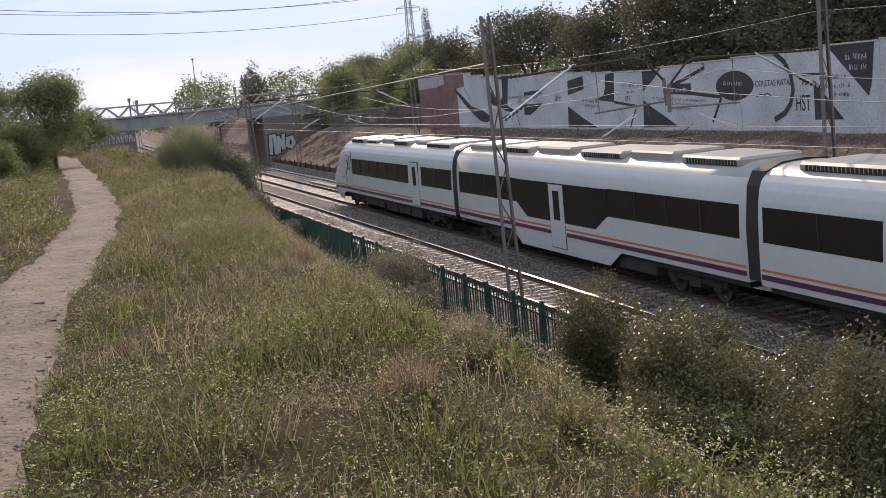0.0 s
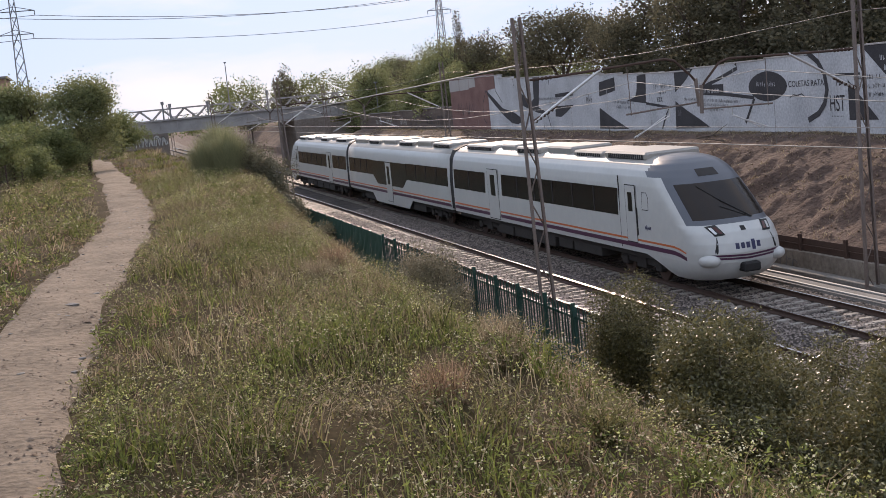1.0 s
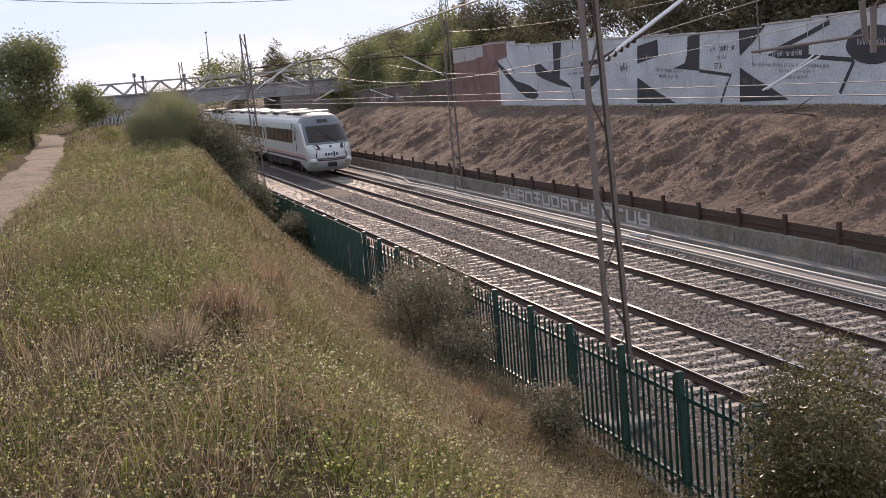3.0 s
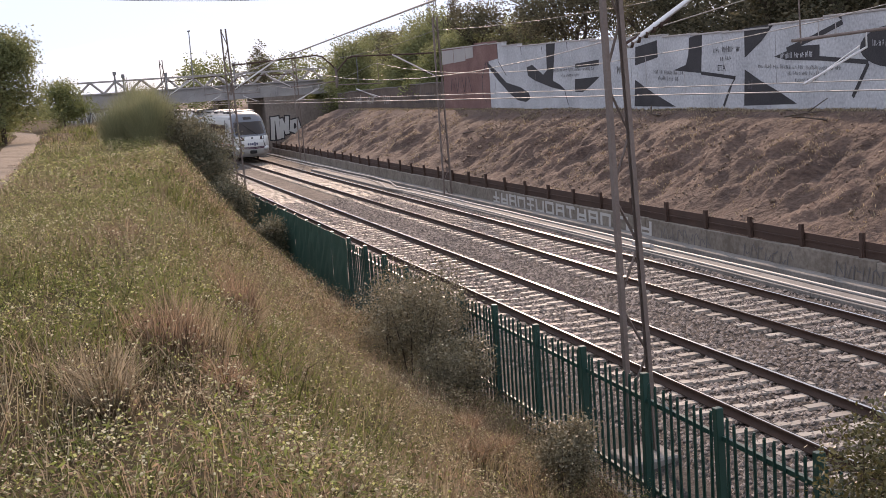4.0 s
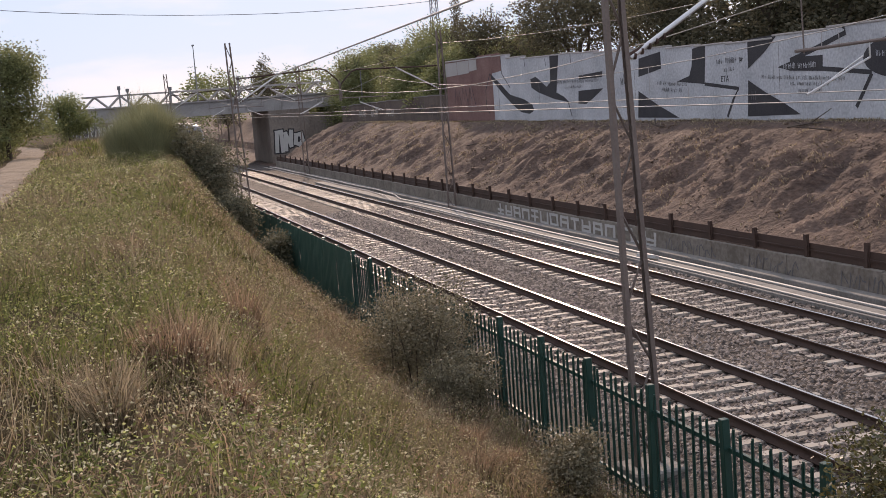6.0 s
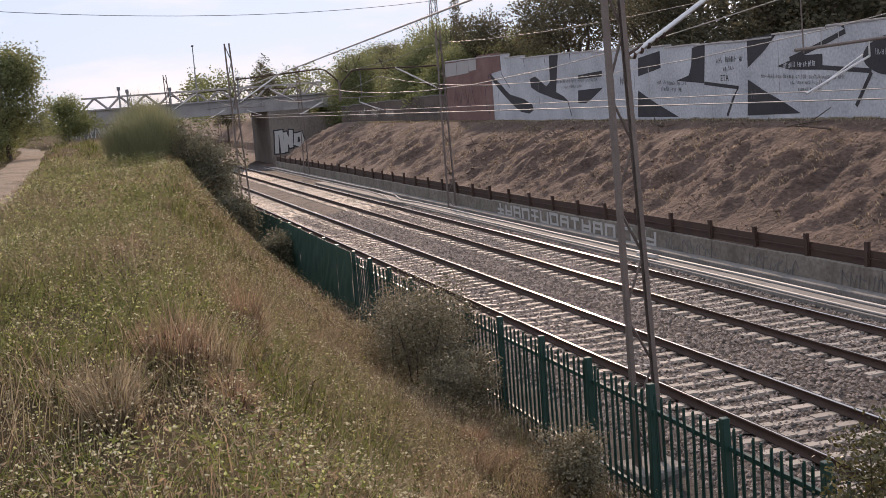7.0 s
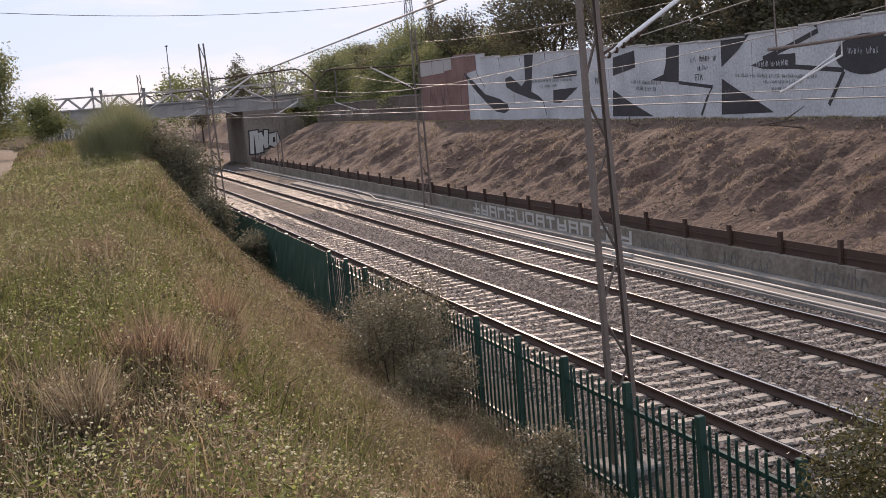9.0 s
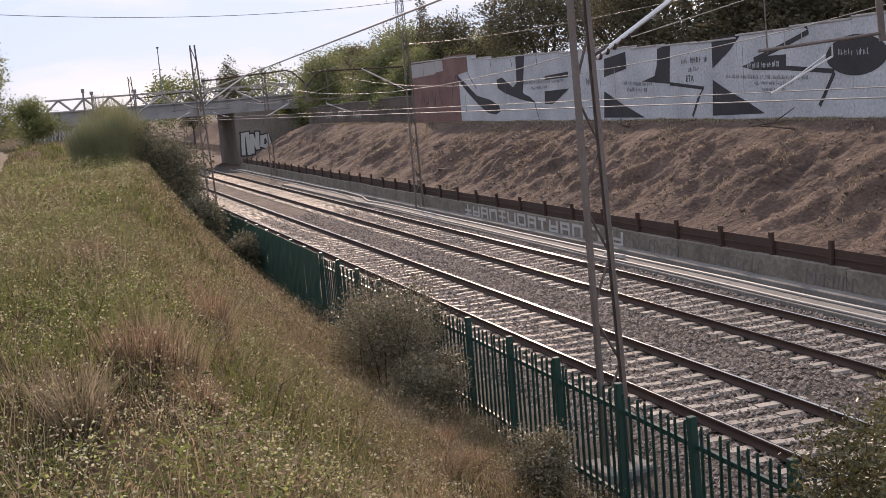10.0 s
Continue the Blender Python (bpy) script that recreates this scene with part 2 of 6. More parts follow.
def box(bm, x0, x1, y0, y1, z0, z1, m=None, bevel=0.0):
    g = bmesh.ops.create_cube(bm, size=1.0, matrix=Matrix.Translation(((x0 + x1) / 2, (y0 + y1) / 2, (z0 + z1) / 2)) @ Matrix.Diagonal((x1 - x0, y1 - y0, z1 - z0, 1)))
    if bevel:
        ed = list({e for v in g["verts"] for e in v.link_edges})
        g = bmesh.ops.bevel(bm, geom=ed, offset=bevel, segments=1, affect="EDGES")
    if m is not None:
        bmesh.ops.transform(bm, matrix=m, verts=g["verts"])
    return bm


def bar(bm, p, q, r, sides=6, r2=None):
    """A round or square bar from p to q."""
    p, q = Vector(p), Vector(q)
    d = q - p
    m = Matrix.Translation((p + q) / 2) @ d.to_track_quat("Z", "Y").to_matrix().to_4x4()
    bmesh.ops.create_cone(bm, cap_ends=True, segments=sides, radius1=r, radius2=r if r2 is None else r2, depth=d.length, matrix=m)
    return bm


def empty(name, label, category, m=None, group="", kind=""):
    ob = new(name)
    if m is not None:
        ob.matrix_basis = m
    return tagged(ob, label, category, group, kind)


def sstep(a, b, x):
    t = np.clip((x - a) / (b - a), 0, 1)
    return t * t * (3 - 2 * t)


def wob(x, y, s, seed=0.0):
    """A smooth unevenness in about -1..1."""
    return (np.sin(x * s + 1.3 * seed + 1.7 * np.sin(y * s * 0.71 + seed)) + np.sin(y * s * 1.13 + 2.1 + seed + 1.3 * np.sin(x * s * 0.83))) / 2


# ---- the lie of the land ----
GAUGE, TRACK2 = 1.735, 4.035          # between railheads; from one track to the next
FENCE_X, RETAIN_X, WALL_X = -2.6, 8.5, 16.0


def crest(y):
    return -8.9 + 2.5 * sstep(12, 40, y)


def rills(x, y):
    """Runnels and slumped ribs that cross the bare bank on a slant."""
    u = y + 0.55 * x + 0.5 * wob(x, y, 0.9, 4)
    a = 1 - np.abs(np.sin(1.9 * u + 1.1 * wob(x, y, 0.7, 3)))
    b = 1 - np.abs(np.sin(4.3 * u + 1.6 * wob(x, y, 1.7, 8)))
    c = 1 - np.abs(np.sin(9.1 * u + 1.9 * wob(x, y, 3.1, 2)))
    return (0.15 * a + 0.14 * b + 0.08 * c) * (0.5 + 0.5 * wob(x, y, 0.45, 12))


def land(x, y):
    """Height of the ground: verge, cutting, far bank."""
    x, y = np.asarray(x, float), np.asarray(y, float)
    left = 3.5 + 0.10 * wob(x, y, 0.35, 1) + 0.05 * wob(x, y, 1.1, 2)
    left = left - 0.10 * sstep(-9.8, -11.2, x) * sstep(-14.6, -13.4, x)
    c = crest(y)
    t = np.clip((x - c) / (-2.75 - c), 0, 1)
    s = 1 - (1 - t) ** 1.42
    lefts = left * (1 - s) + (-0.5) * s + 0.12 * wob(x, y, 0.9, 3) * np.sin(np.pi * t)
    z = np.where(x < c, left, lefts)
    z = np.where(x > -2.75, -0.5 + 0.22 * sstep(-2.5, -1.2, x), z)
    u = np.clip((x - RETAIN_X - 0.25 - 6.5 * sstep(111, 118, y)) / 6.0, 0, 1)
    bank = 0.42 - 0.8 * sstep(110, 116, y) * (u < 0.02) + 3.05 * (0.75 * u + 0.25 * u * u * (3 - 2 * u)) + (0.18 * wob(x, y, 0.8, 5) + 0.13 * wob(x, y + 0.6 * x, 2.1, 6) + 0.10 * wob(x * 0.7, y, 4.7, 7) + 0.06 * wob(x, y, 9.0, 2) + rills(x, y)) * np.sin(np.pi * np.clip(u, 0, 1)) + 0.04 * wob(x, y, 0.7, 8)
    z = np.where(x > RETAIN_X + 0.12, np.where(u < 1, bank, 3.5 + 0.04 * wob(x, y, 0.7, 8)), z)
    far = sstep(230, 420, y)
    return z * (1 - far) + 3.5 * far


xs = np.concatenate([-np.geomspace(1500, 18, 26), np.arange(-17.5, -2.8, 0.35), [-2.75, -2.5, -2.0, -1.2, 3.0, 7.5, 8.58, 8.63], np.arange(8.75, 16.8, 0.14), np.geomspace(17.2, 1500, 26)])
ys = np.concatenate([-np.geomspace(900, 24, 14), np.arange(-23, 8, 0.3), np.arange(8, 62, 0.18), np.arange(62, 118, 0.35), np.arange(118, 150, 2.0), np.geomspace(152, 2600, 34)])
gx, gy = np.meshgrid(xs, ys)
gv = np.stack([gx, gy, land(gx, gy)], -1).reshape(-1, 3)
nx = len(xs)
iy, ix = np.meshgrid(np.arange(len(ys) - 1), np.arange(nx - 1), indexing="ij")
q0 = (iy * nx + ix).ravel()
gf = np.stack([q0, q0 + 1, q0 + nx + 1, q0 + nx], 1)
me = grid_mesh("ground", gv, gf, True)
me.materials.append(SOIL)
me.materials.append(BANK)
me.materials.append(BALLAST)
xc_ = (xs[:-1] + xs[1:]) / 2
mi = np.where(xc_ > 8.3, 1, np.where(xc_ > -2.3, 2, 0))
me.polygons.foreach_set("material_index", np.tile(mi, len(ys) - 1).astype(np.int32))
ground = tagged(new("ground", me), "grassy verge, railway cutting and bare earth bank", "ground", kind="structure")


def path_x(y):
    return -14.9 + 2.9 * sstep(-8, 36, y) + 0.25 * wob(y, y * 0, 0.09, 2) - 2.0 * sstep(88, 125, y) - 6 * sstep(105, 150, y)


py = np.concatenate([np.arange(-24, 60, 0.6), np.arange(60, 150, 2)])
pw = np.linspace(-1, 1, 11)
PX = path_x(py)[:, None] + pw[None, :] * (0.95 + 0.12 * wob(py, py * 0, 0.8, 4) + 0.08 * wob(py, py * 0, 2.6, 1))[:, None]
PY = np.repeat(py[:, None], len(pw), 1)
PZ = land(PX, PY) + 0.035 * (1 - pw[None, :] ** 2) + 0.012 - 0.05 * (np.abs(pw[None, :]) > 0.99)
iy, ix = np.meshgrid(np.arange(len(py) - 1), np.arange(len(pw) - 1), indexing="ij")
q0 = (iy * len(pw) + ix).ravel()
me = grid_mesh("path", np.stack([PX, PY, PZ], -1).reshape(-1, 3), np.stack([q0, q0 + 1, q0 + len(pw) + 1, q0 + len(pw)], 1), True)
me.materials.append(DIRT)
tagged(new("path", me), "trodden pale dirt footpath with stones", "path", kind="structure")

PIPE = mat("pale_pipe", (0.32, 0.305, 0.29), (0.46, 0.44, 0.42), 1.5, 0.6, bump=0.05)

# ---- track ----
def ballast_bed():
    prof = [(-1.9, -0.48), (-1.15, -0.21), (-0.5, -0.215), (2.3, -0.215), (2.9, -0.24), (3.4, -0.22), (6.4, -0.215), (6.9, -0.24), (7.6, -0.42)]
    yy = np.concatenate([np.arange(-30, 70, 0.5), np.arange(70, 330, 4.0)])
    v = np.array([[x, y, z + 0.025 * math.sin(3.1 * y + 5 * x) * math.sin(1.7 * y - 2 * x)] for y in yy for x, z in prof])
    k = len(prof)
    iy, ix = np.meshgrid(np.arange(len(yy) - 1), np.arange(k - 1), indexing="ij")
    q = (iy * k + ix).ravel()
    me = grid_mesh("ballast_bed", v, np.stack([q, q + 1, q + k + 1, q + k], 1), True)
    return tagged(link("ballast_bed", me, BALLAST), "grey-brown crushed stone ballast bed under both tracks", "ballast", kind="structure")


ballast_bed()


def stones():
    """Loose stones on the bed, nearest stretch."""
    n = 70000
    x, y = rng.uniform(-1.7, 6.8, n), 6 + 54 * rng.random(n) ** 1.4
    x[:9000] = rng.uniform(-2.5, -1.0, 9000)
    base = np.where(x < -1.15, -0.48 + 0.27 * (x + 1.9) / 0.75, np.where(x > 6.9, -0.24 - 0.18 * (x - 6.9) / 0.7, -0.2))
    base = np.where(x < -1.9, -0.46, base)
    base = np.where(((x > -0.4) & (x < 2.15)) | ((x > TRACK2 - 0.4) & (x < TRACK2 + 2.15)), -0.196, base)
    r = rng.uniform(0.02, 0.05, n) * (1 + 0.012 * (y - 8))
    o = np.array([[1, 0, 0], [-1, 0, 0], [0, 1, 0], [0, -1, 0], [0, 0, 1], [0, 0, -1]], float)
    tri = np.array([[0, 2, 4], [2, 1, 4], [1, 3, 4], [3, 0, 4], [2, 0, 5], [1, 2, 5], [3, 1, 5], [0, 3, 5]])
    jit = rng.uniform(0.55, 1.25, (n, 6, 1)) * o[None] * r[:, None, None]
    a = rng.uniform(0, 6.28, n)
    ca, sa = np.cos(a)[:, None], np.sin(a)[:, None]
    px = jit[..., 0] * ca - jit[..., 1] * sa
    py_ = jit[..., 0] * sa + jit[..., 1] * ca
    v = np.stack([px + x[:, None], py_ + y[:, None], jit[..., 2] * 0.8 + (base + 0.006)[:, None]], -1).reshape(-1, 3)
    f = (tri[None, :4] + 6 * np.arange(n)[:, None, None]).reshape(-1, 3)
    tagged(link("ballast_stones", grid_mesh("ballast_stones", v, f), STONE), "loose grey and brown crushed stones", "stones", kind="stuff")


stones()


def rail_mesh(y0, y1, inner):
    """A rail with a polished running band and a worn gauge corner. inner: +1 where the track's middle lies to +x."""
    prof = [(-0.07, -0.165), (0.07, -0.165), (0.07, -0.15), (0.012, -0.13), (0.012, -0.045), (0.036, -0.035), (0.036, -0.018), (0.034, -0.0098), (0.026, -0.0064), (0.017, -0.0033), (0.008, -0.0009), (0.0, 0.0), (-0.016, -0.0007), (-0.028, -0.0032), (-0.036, -0.012), (-0.036, -0.035), (-0.012, -0.045), (-0.012, -0.13), (-0.07, -0.15)]
    k = len(prof)
    v = [(inner * x, y, z) for y in (y0, y1) for x, z in prof]
    f = [(i, k + i, k + (i + 1) % k, (i + 1) % k) if inner > 0 else ((i + 1) % k, k + (i + 1) % k, k + i, i) for i in range(k)]
    me = grid_mesh("rail", v, f)
    me.materials.append(RAILSIDE)
    me.materials.append(RAILTOP)
    me.polygons.foreach_set("material_index", np.array([1 if 7 <= i <= 12 else 0 for i in range(k)], np.int32))
    return me


rail_meshes = [rail_mesh(-40, 330, side) for side in (1, -1)]
track_things = []
for n, x0 in enumerate((0.0, TRACK2)):
    tr = empty("railway_track", "straight railway track of shiny-topped rusty rails on concrete sleepers", "track", pose(x0, 0, 0), "two parallel tracks", "structure")
    for dx, rm in zip((0, GAUGE), rail_meshes):
        link("rail", rm, None, tr, at=pose(dx, 0, 0), label="rust-brown rail with a polished head")
    track_things.append(tr)


def sleeper_mesh():
    bm = bmesh.new()
    for x0, x1, z in ((-0.45, 0.5, -0.165), (0.5, 1.235, -0.185), (1.235, 2.185, -0.165)):
        box(bm, x0, x1, -0.13, 0.13, -0.36, z)
    for v in bm.verts:
        if v.co.z > -0.2:
            v.co.y *= 0.72
    me = bpy.data.meshes.new("sleeper")
    bm.to_mesh(me)
    bm.free()
    me.materials.append(SLEEPER)
    return me


# ---- far side: retaining wall, cable trough, rust barrier ----
def retaining_wall():
    ob = empty("retaining_wall", "low grey concrete retaining wall with spray-painted tags", "retaining wall", kind="structure")
    bm = bmesh.new()
    for i in range(-6, 28):
        y0 = i * 4.0
        box(bm, RETAIN_X, RETAIN_X + 0.28, y0 + 0.012, y0 + 3.988, -0.6, 0.42 + 0.012 * math.sin(i * 2.3), bevel=0.015)
    part("wall_panel", bm, WALLCONC, ob)
    bm = bmesh.new()
    box(bm, RETAIN_X - 0.42, RETAIN_X - 0.002, -24, 112, -0.6, -0.12, bevel=0.02)
    part("footing", bm, CONC, ob)
    return ob


retaining = retaining_wall()


def trough():
    """Concrete kerb with two pale cable pipes on it, beside the far rail."""
    ob = empty("cable_kerb", "low concrete kerb carrying two pale cable pipes beside the far rail", "kerb", kind="structure")
    for i in range(-6, 28):
        bm = bmesh.new()
        box(bm, 6.66, 7.5, i * 3.0 + 0.01, i * 3.0 + 2.99, -0.5, -0.1, bevel=0.012)
        part("kerb_stone", bm, CONC, ob)
    for x0, r in ((6.78, 0.032), (7.34, 0.038)):
        bm = bmesh.new()
        pts = [(x0 + 0.02 * math.sin(y * 0.7 + x0), y, -0.066) for y in range(-16, 61, 2)]
        pts += [(x0 - 0.25, 62.5, -0.05), (x0 + 0.1, 65, 0.02), (x0 + 0.45, 68, -0.06)] + [(x0 + 0.5 + 0.06 * math.sin(y), y, -0.05) for y in range(71, 112, 4)]
        for a_, b_ in zip(pts, pts[1:]):
            bar(bm, a_, b_, r, 6)
        part("cable_pipe", bm, PIPE, ob, "pale plastic cable pipe")
    bm = bmesh.new()
    box(bm, -0.08, 0.08, -0.45, 0.45, 0, 0.12, pose(6.95, 33.2, -0.07, 0, 18, 12), bevel=0.01)
    part("loose_lid", bm, PIPE, ob, "loose pale lid lying across the kerb")


trough()


def barrier():
    """Rusty sheet barrier on the retaining wall with upright rail posts."""
    ob = empty("rust_barrier", "rust-brown steel sheet barrier with upright rail posts", "barrier", kind="structure")
    r = random.Random(5)
    pm = bmesh.new()
    box(pm, -0.05, 0.05, -0.06, 0.06, -0.35, 0.56)
    box(pm, -0.015, 0.015, -0.085, 0.085, -0.35, 0.565)
    me = bpy.data.meshes.new("post")
    pm.to_mesh(me)
    pm.free()
    for i in range(49):
        y = -10.3 + i * 2.5
        link("post", me, RUST, ob, at=pose(RETAIN_X + 0.12, y, 0.46 + r.uniform(-0.03, 0.04), r.uniform(-1.5, 1.5), r.uniform(-3, 3), 0))
        bm = bmesh.new()
        h = r.uniform(-0.02, 0.03)
        box(bm, RETAIN_X + 0.16, RETAIN_X + 0.19, y + 0.03, y + 2.47, 0.40, 0.83 + h)
        box(bm, RETAIN_X + 0.13, RETAIN_X + 0.16, y + 0.03, y + 2.47, 0.60, 0.64)
        part("sheet", bm, RUST, ob)


barrier()


# ---- painted wall ----
def painted_wall():
    ob = empty("painted_wall", "long white-painted masonry wall with black block-letter mural", "wall", kind="structure")
    y = 6.0
    i = 0
    r = random.Random(11)
    while y < 81:
        w = min(3.4 if y < 40 else 2.55, 81 - y)
        mid = y + w / 2
        top = float(np.interp(mid, (6, 24.8, 41.7, 45, 55, 60, 66, 70, 81), (7.3, 6.97, 6.62, 6.66, 6.95, 7.08, 7.15, 7.55, 7.66))) + r.uniform(-0.02, 0.02) - 0.07
        bm = bmesh.new()
        box(bm, WALL_X, WALL_X + 0.3, y + 0.006, y + w - 0.006, 3.2, top)
        part("panel", bm, WALLRED if mid > 72.6 else WALLWHITE, ob)
        bm = bmesh.new()
        box(bm, WALL_X - 0.035, WALL_X + 0.335, y + 0.004, y + w - 0.004, top, top + 0.07, bevel=0.01)
        part("coping", bm, WALLGREY, ob)
        y += w
        i += 1
    return ob


wall = painted_wall()


def low_wall():
    """The lower, unpainted wall that carries on from the mural towards the bridge."""
    ob = empty("low_wall", "low dark brown masonry wall with faded sprayed tags", "wall", kind="structure")
    r = random.Random(14)
    for i in range(14):
        y = 81.3 + 2.5 * i
        bm = bmesh.new()
        top = 5.35 - 0.03 * i + r.uniform(-0.05, 0.05)
        box(bm, WALL_X + 0.15, WALL_X + 0.4, y + 0.01, y + 2.49, 3.2, top, bevel=0.012)
        part("panel", bm, LOWWALL, ob)
        bm = bmesh.new()
        box(bm, WALL_X + 0.1, WALL_X + 0.45, y + 0.006, y + 2.494, top, top + 0.07)
        part("coping", bm, CONC, ob)
    return ob


low = low_wall()


import itertools
from mathutils.geometry import tessellate_polygon

layers = itertools.cycle(range(14))


def paint(name, pts, material, parent=wall, lift=0.006, x=WALL_X, label=""):
    """A flat painted shape on a wall that faces the tracks; pts are (y, z)."""
    lift += 0.0005 * next(layers)
    tri = []
    for a_, b_, c_ in tessellate_polygon([[Vector((y, z, 0)) for y, z in pts]]):
        p, q, s = pts[a_], pts[b_], pts[c_]
        turn = (q[0] - p[0]) * (s[1] - p[1]) - (q[1] - p[1]) * (s[0] - p[0])
        tri.append((a_, c_, b_) if turn > 0 else (a_, b_, c_))
    return link(name, grid_mesh(name, [(x - lift, y, z) for y, z in pts], tri), material, parent, label)


def stroke(name, pts, w, material, parent=wall, lift=0.009, x=WALL_X, closed=False):
    """A painted line of width w along pts (y, z)."""
    lift += 0.0005 * next(layers)
    bm = bmesh.new()
    k = len(pts)
    L, Rr = [], []
    for i, p in enumerate(pts):
        a_, b_ = pts[(i - 1) % k if closed else max(i - 1, 0)], pts[(i + 1) % k if closed else min(i + 1, k - 1)]
        d = Vector((b_[0] - a_[0], b_[1] - a_[1])).normalized()
        L.append(bm.verts.new((x - lift, p[0] - d.y * w / 2, p[1] + d.x * w / 2)))
        Rr.append(bm.verts.new((x - lift, p[0] + d.y * w / 2, p[1] - d.x * w / 2)))
    for i in range(k if closed else k - 1):
        j = (i + 1) % k
        bm.faces.new((L[i], L[j], Rr[j], Rr[i]))
    return part(name, bm, material, parent)

# ---- train ----
LV = [(0.92, 1.45, 0.06), (1.2, 1.47, 0.0), (1.5, 1.47, 0.07), (1.8, 1.47, 0.26), (2.05, 1.47, 0.58), (2.3, 1.465, 0.86), (2.7, 1.45, 1.32), (3.1, 1.42, 1.80), (3.4, 1.37, 2.17), (3.6, 1.30, 2.45), (3.78, 1.17, 2.75), (3.9, 0.98, 3.05), (3.98, 0.72, 3.4), (4.02, 0.4, 3.9), (4.03, 0.02, 4.4)]
LVZ, LVW, LVF = (np.array(c) for c in zip(*LV))
CAR_L = 24.6


def shell(name, y_end, parent, cab, zs, wscale=1.0, y_start=0.0, mats=None, pick=None):
    """The skin of a car: one outline in plan for each height, closed at the cab end by a rounded nose."""
    th = np.linspace(0, np.pi, 37)
    rows = []
    for z in zs:
        w = np.interp(z, LVZ, LVW) * wscale
        if cab:
            yf, dep, ex = np.interp(z, LVZ, LVF), 1.25 + 0.2 * (z > 2), 2 / 2.7
            ff = (np.abs(np.sin(th)) ** ex)
            x = -w * np.sign(np.cos(th)) * np.abs(np.cos(th)) ** ex
            y = yf + dep * (1 - ff)
            tail = np.linspace(0, 1, 12)[1:]
            k = np.concatenate([[w] * 0, y[0] + (y_end - y[0]) * tail])
            xx = np.concatenate([np.full(11, -w), x, np.full(11, w)])
            yy = np.concatenate([k[::-1], y, k])
        else:
            k = np.linspace(y_end, y_start, 12)
            xx, yy = np.concatenate([np.full(12, -w), np.full(12, w)]), np.concatenate([k, k[::-1]])
        rows.append(np.stack([xx, yy, np.full(len(xx), z)], 1))
    v = np.array(rows)
    nl, npnt = v.shape[:2]
    a, b = np.meshgrid(np.arange(nl - 1), np.arange(npnt - 1), indexing="ij")
    q = (a * npnt + b).ravel()
    f = np.stack([q, q + 1, q + npnt + 1, q + npnt], 1)
    if not cab:
        mid = (a * npnt).ravel()[:: npnt - 1]
        f = np.concatenate([f, np.stack([mid + npnt - 1, mid, mid + npnt, mid + 2 * npnt - 1], 1)])
    me = grid_mesh(name, v.reshape(-1, 3), f, True)
    me.validate()
    for m in mats:
        me.materials.append(m)
    if pick:
        ce = v.reshape(-1, 3)[f].mean(1)
        me.polygons.foreach_set("material_index", pick(ce).astype(np.int32))
    return link(name, me, None, parent)


def pick_cab(c):
    x, y, z = c.T
    yf, w = np.interp(z, LVZ, LVF), np.interp(z, LVZ, LVW)
    m = np.where((z > 3.72), 1, 0)
    hood = ((z > 3.42 - 0.0) & (y < 3.75) & (y < yf + 2.2)) | ((z > 2.02) & (np.abs(x) < 0.93 * w) & (y < yf + 0.75))
    m = np.where(hood, 2, m)
    glass = (z > 2.14) & (z < 3.22) & (np.abs(x) < 0.8 * w) & (y < yf + 0.5)
    return np.where(glass, 3, m)


def slab(pts, x0, x1):
    """A flat panel of outline pts (y, z) between x0 and x1."""
    bm = bmesh.new()
    a = [bm.verts.new((x0, y, z)) for y, z in pts]
    b = [bm.verts.new((x1, y, z)) for y, z in pts]
    bm.faces.new(a)
    bm.faces.new(b[::-1])
    for i in range(len(pts)):
        j = (i + 1) % len(pts)
        bm.faces.new((a[i], b[i], b[j], a[j]))
    return bm


def rect(y0, y1, z0, z1):
    return [(y0, z0), (y1, z0), (y1, z1), (y0, z1)]


def bogie(car, y):
    b = bmesh.new()
    for sx in (-1.0, 1.0):
        box(b, sx - 0.09, sx + 0.09, y - 1.7, y + 1.7, 0.42, 0.66, bevel=0.03)
        box(b, sx - 0.14, sx + 0.14, y - 0.35, y + 0.35, 0.3, 0.72, bevel=0.03)
        for dy in (-1.25, 1.25):
            box(b, sx - 0.16, sx + 0.16, y + dy - 0.2, y + dy + 0.2, 0.3, 0.6, bevel=0.04)
    box(b, -1.0, 1.0, y - 0.25, y + 0.25, 0.45, 0.7)
    bg = part("bogie", b, TRAINUNDER, car)
    for dy in (-1.25, 1.25):
        for sx in (-GAUGE / 2, GAUGE / 2):
            w = bmesh.new()
            bar(w, (sx - 0.065, y + dy, 0.43), (sx + 0.065, y + dy, 0.43), 0.43, 24)
            part("wheel", w, RUST, bg)


def doors(car, y0, y1, z0, z1, name="door"):
    for sx in (-1, 1):
        d = part(name, slab(rect(y0, y1, z0, z1), sx * 1.466, sx * 1.482), TRAINWHITE, car)
        part("door_seal", slab(rect(y0 - 0.035, y1 + 0.035, z0 - 0.03, z1 + 0.035), sx * 1.464, sx * 1.474), RUBBER, d)
        w = (y1 - y0)
        part("door_window", slab(rect(y0 + 0.28 * w, y1 - 0.28 * w, z0 + 1.0, z1 - 0.22), sx * 1.478, sx * 1.487), TRAINGLASS, d)


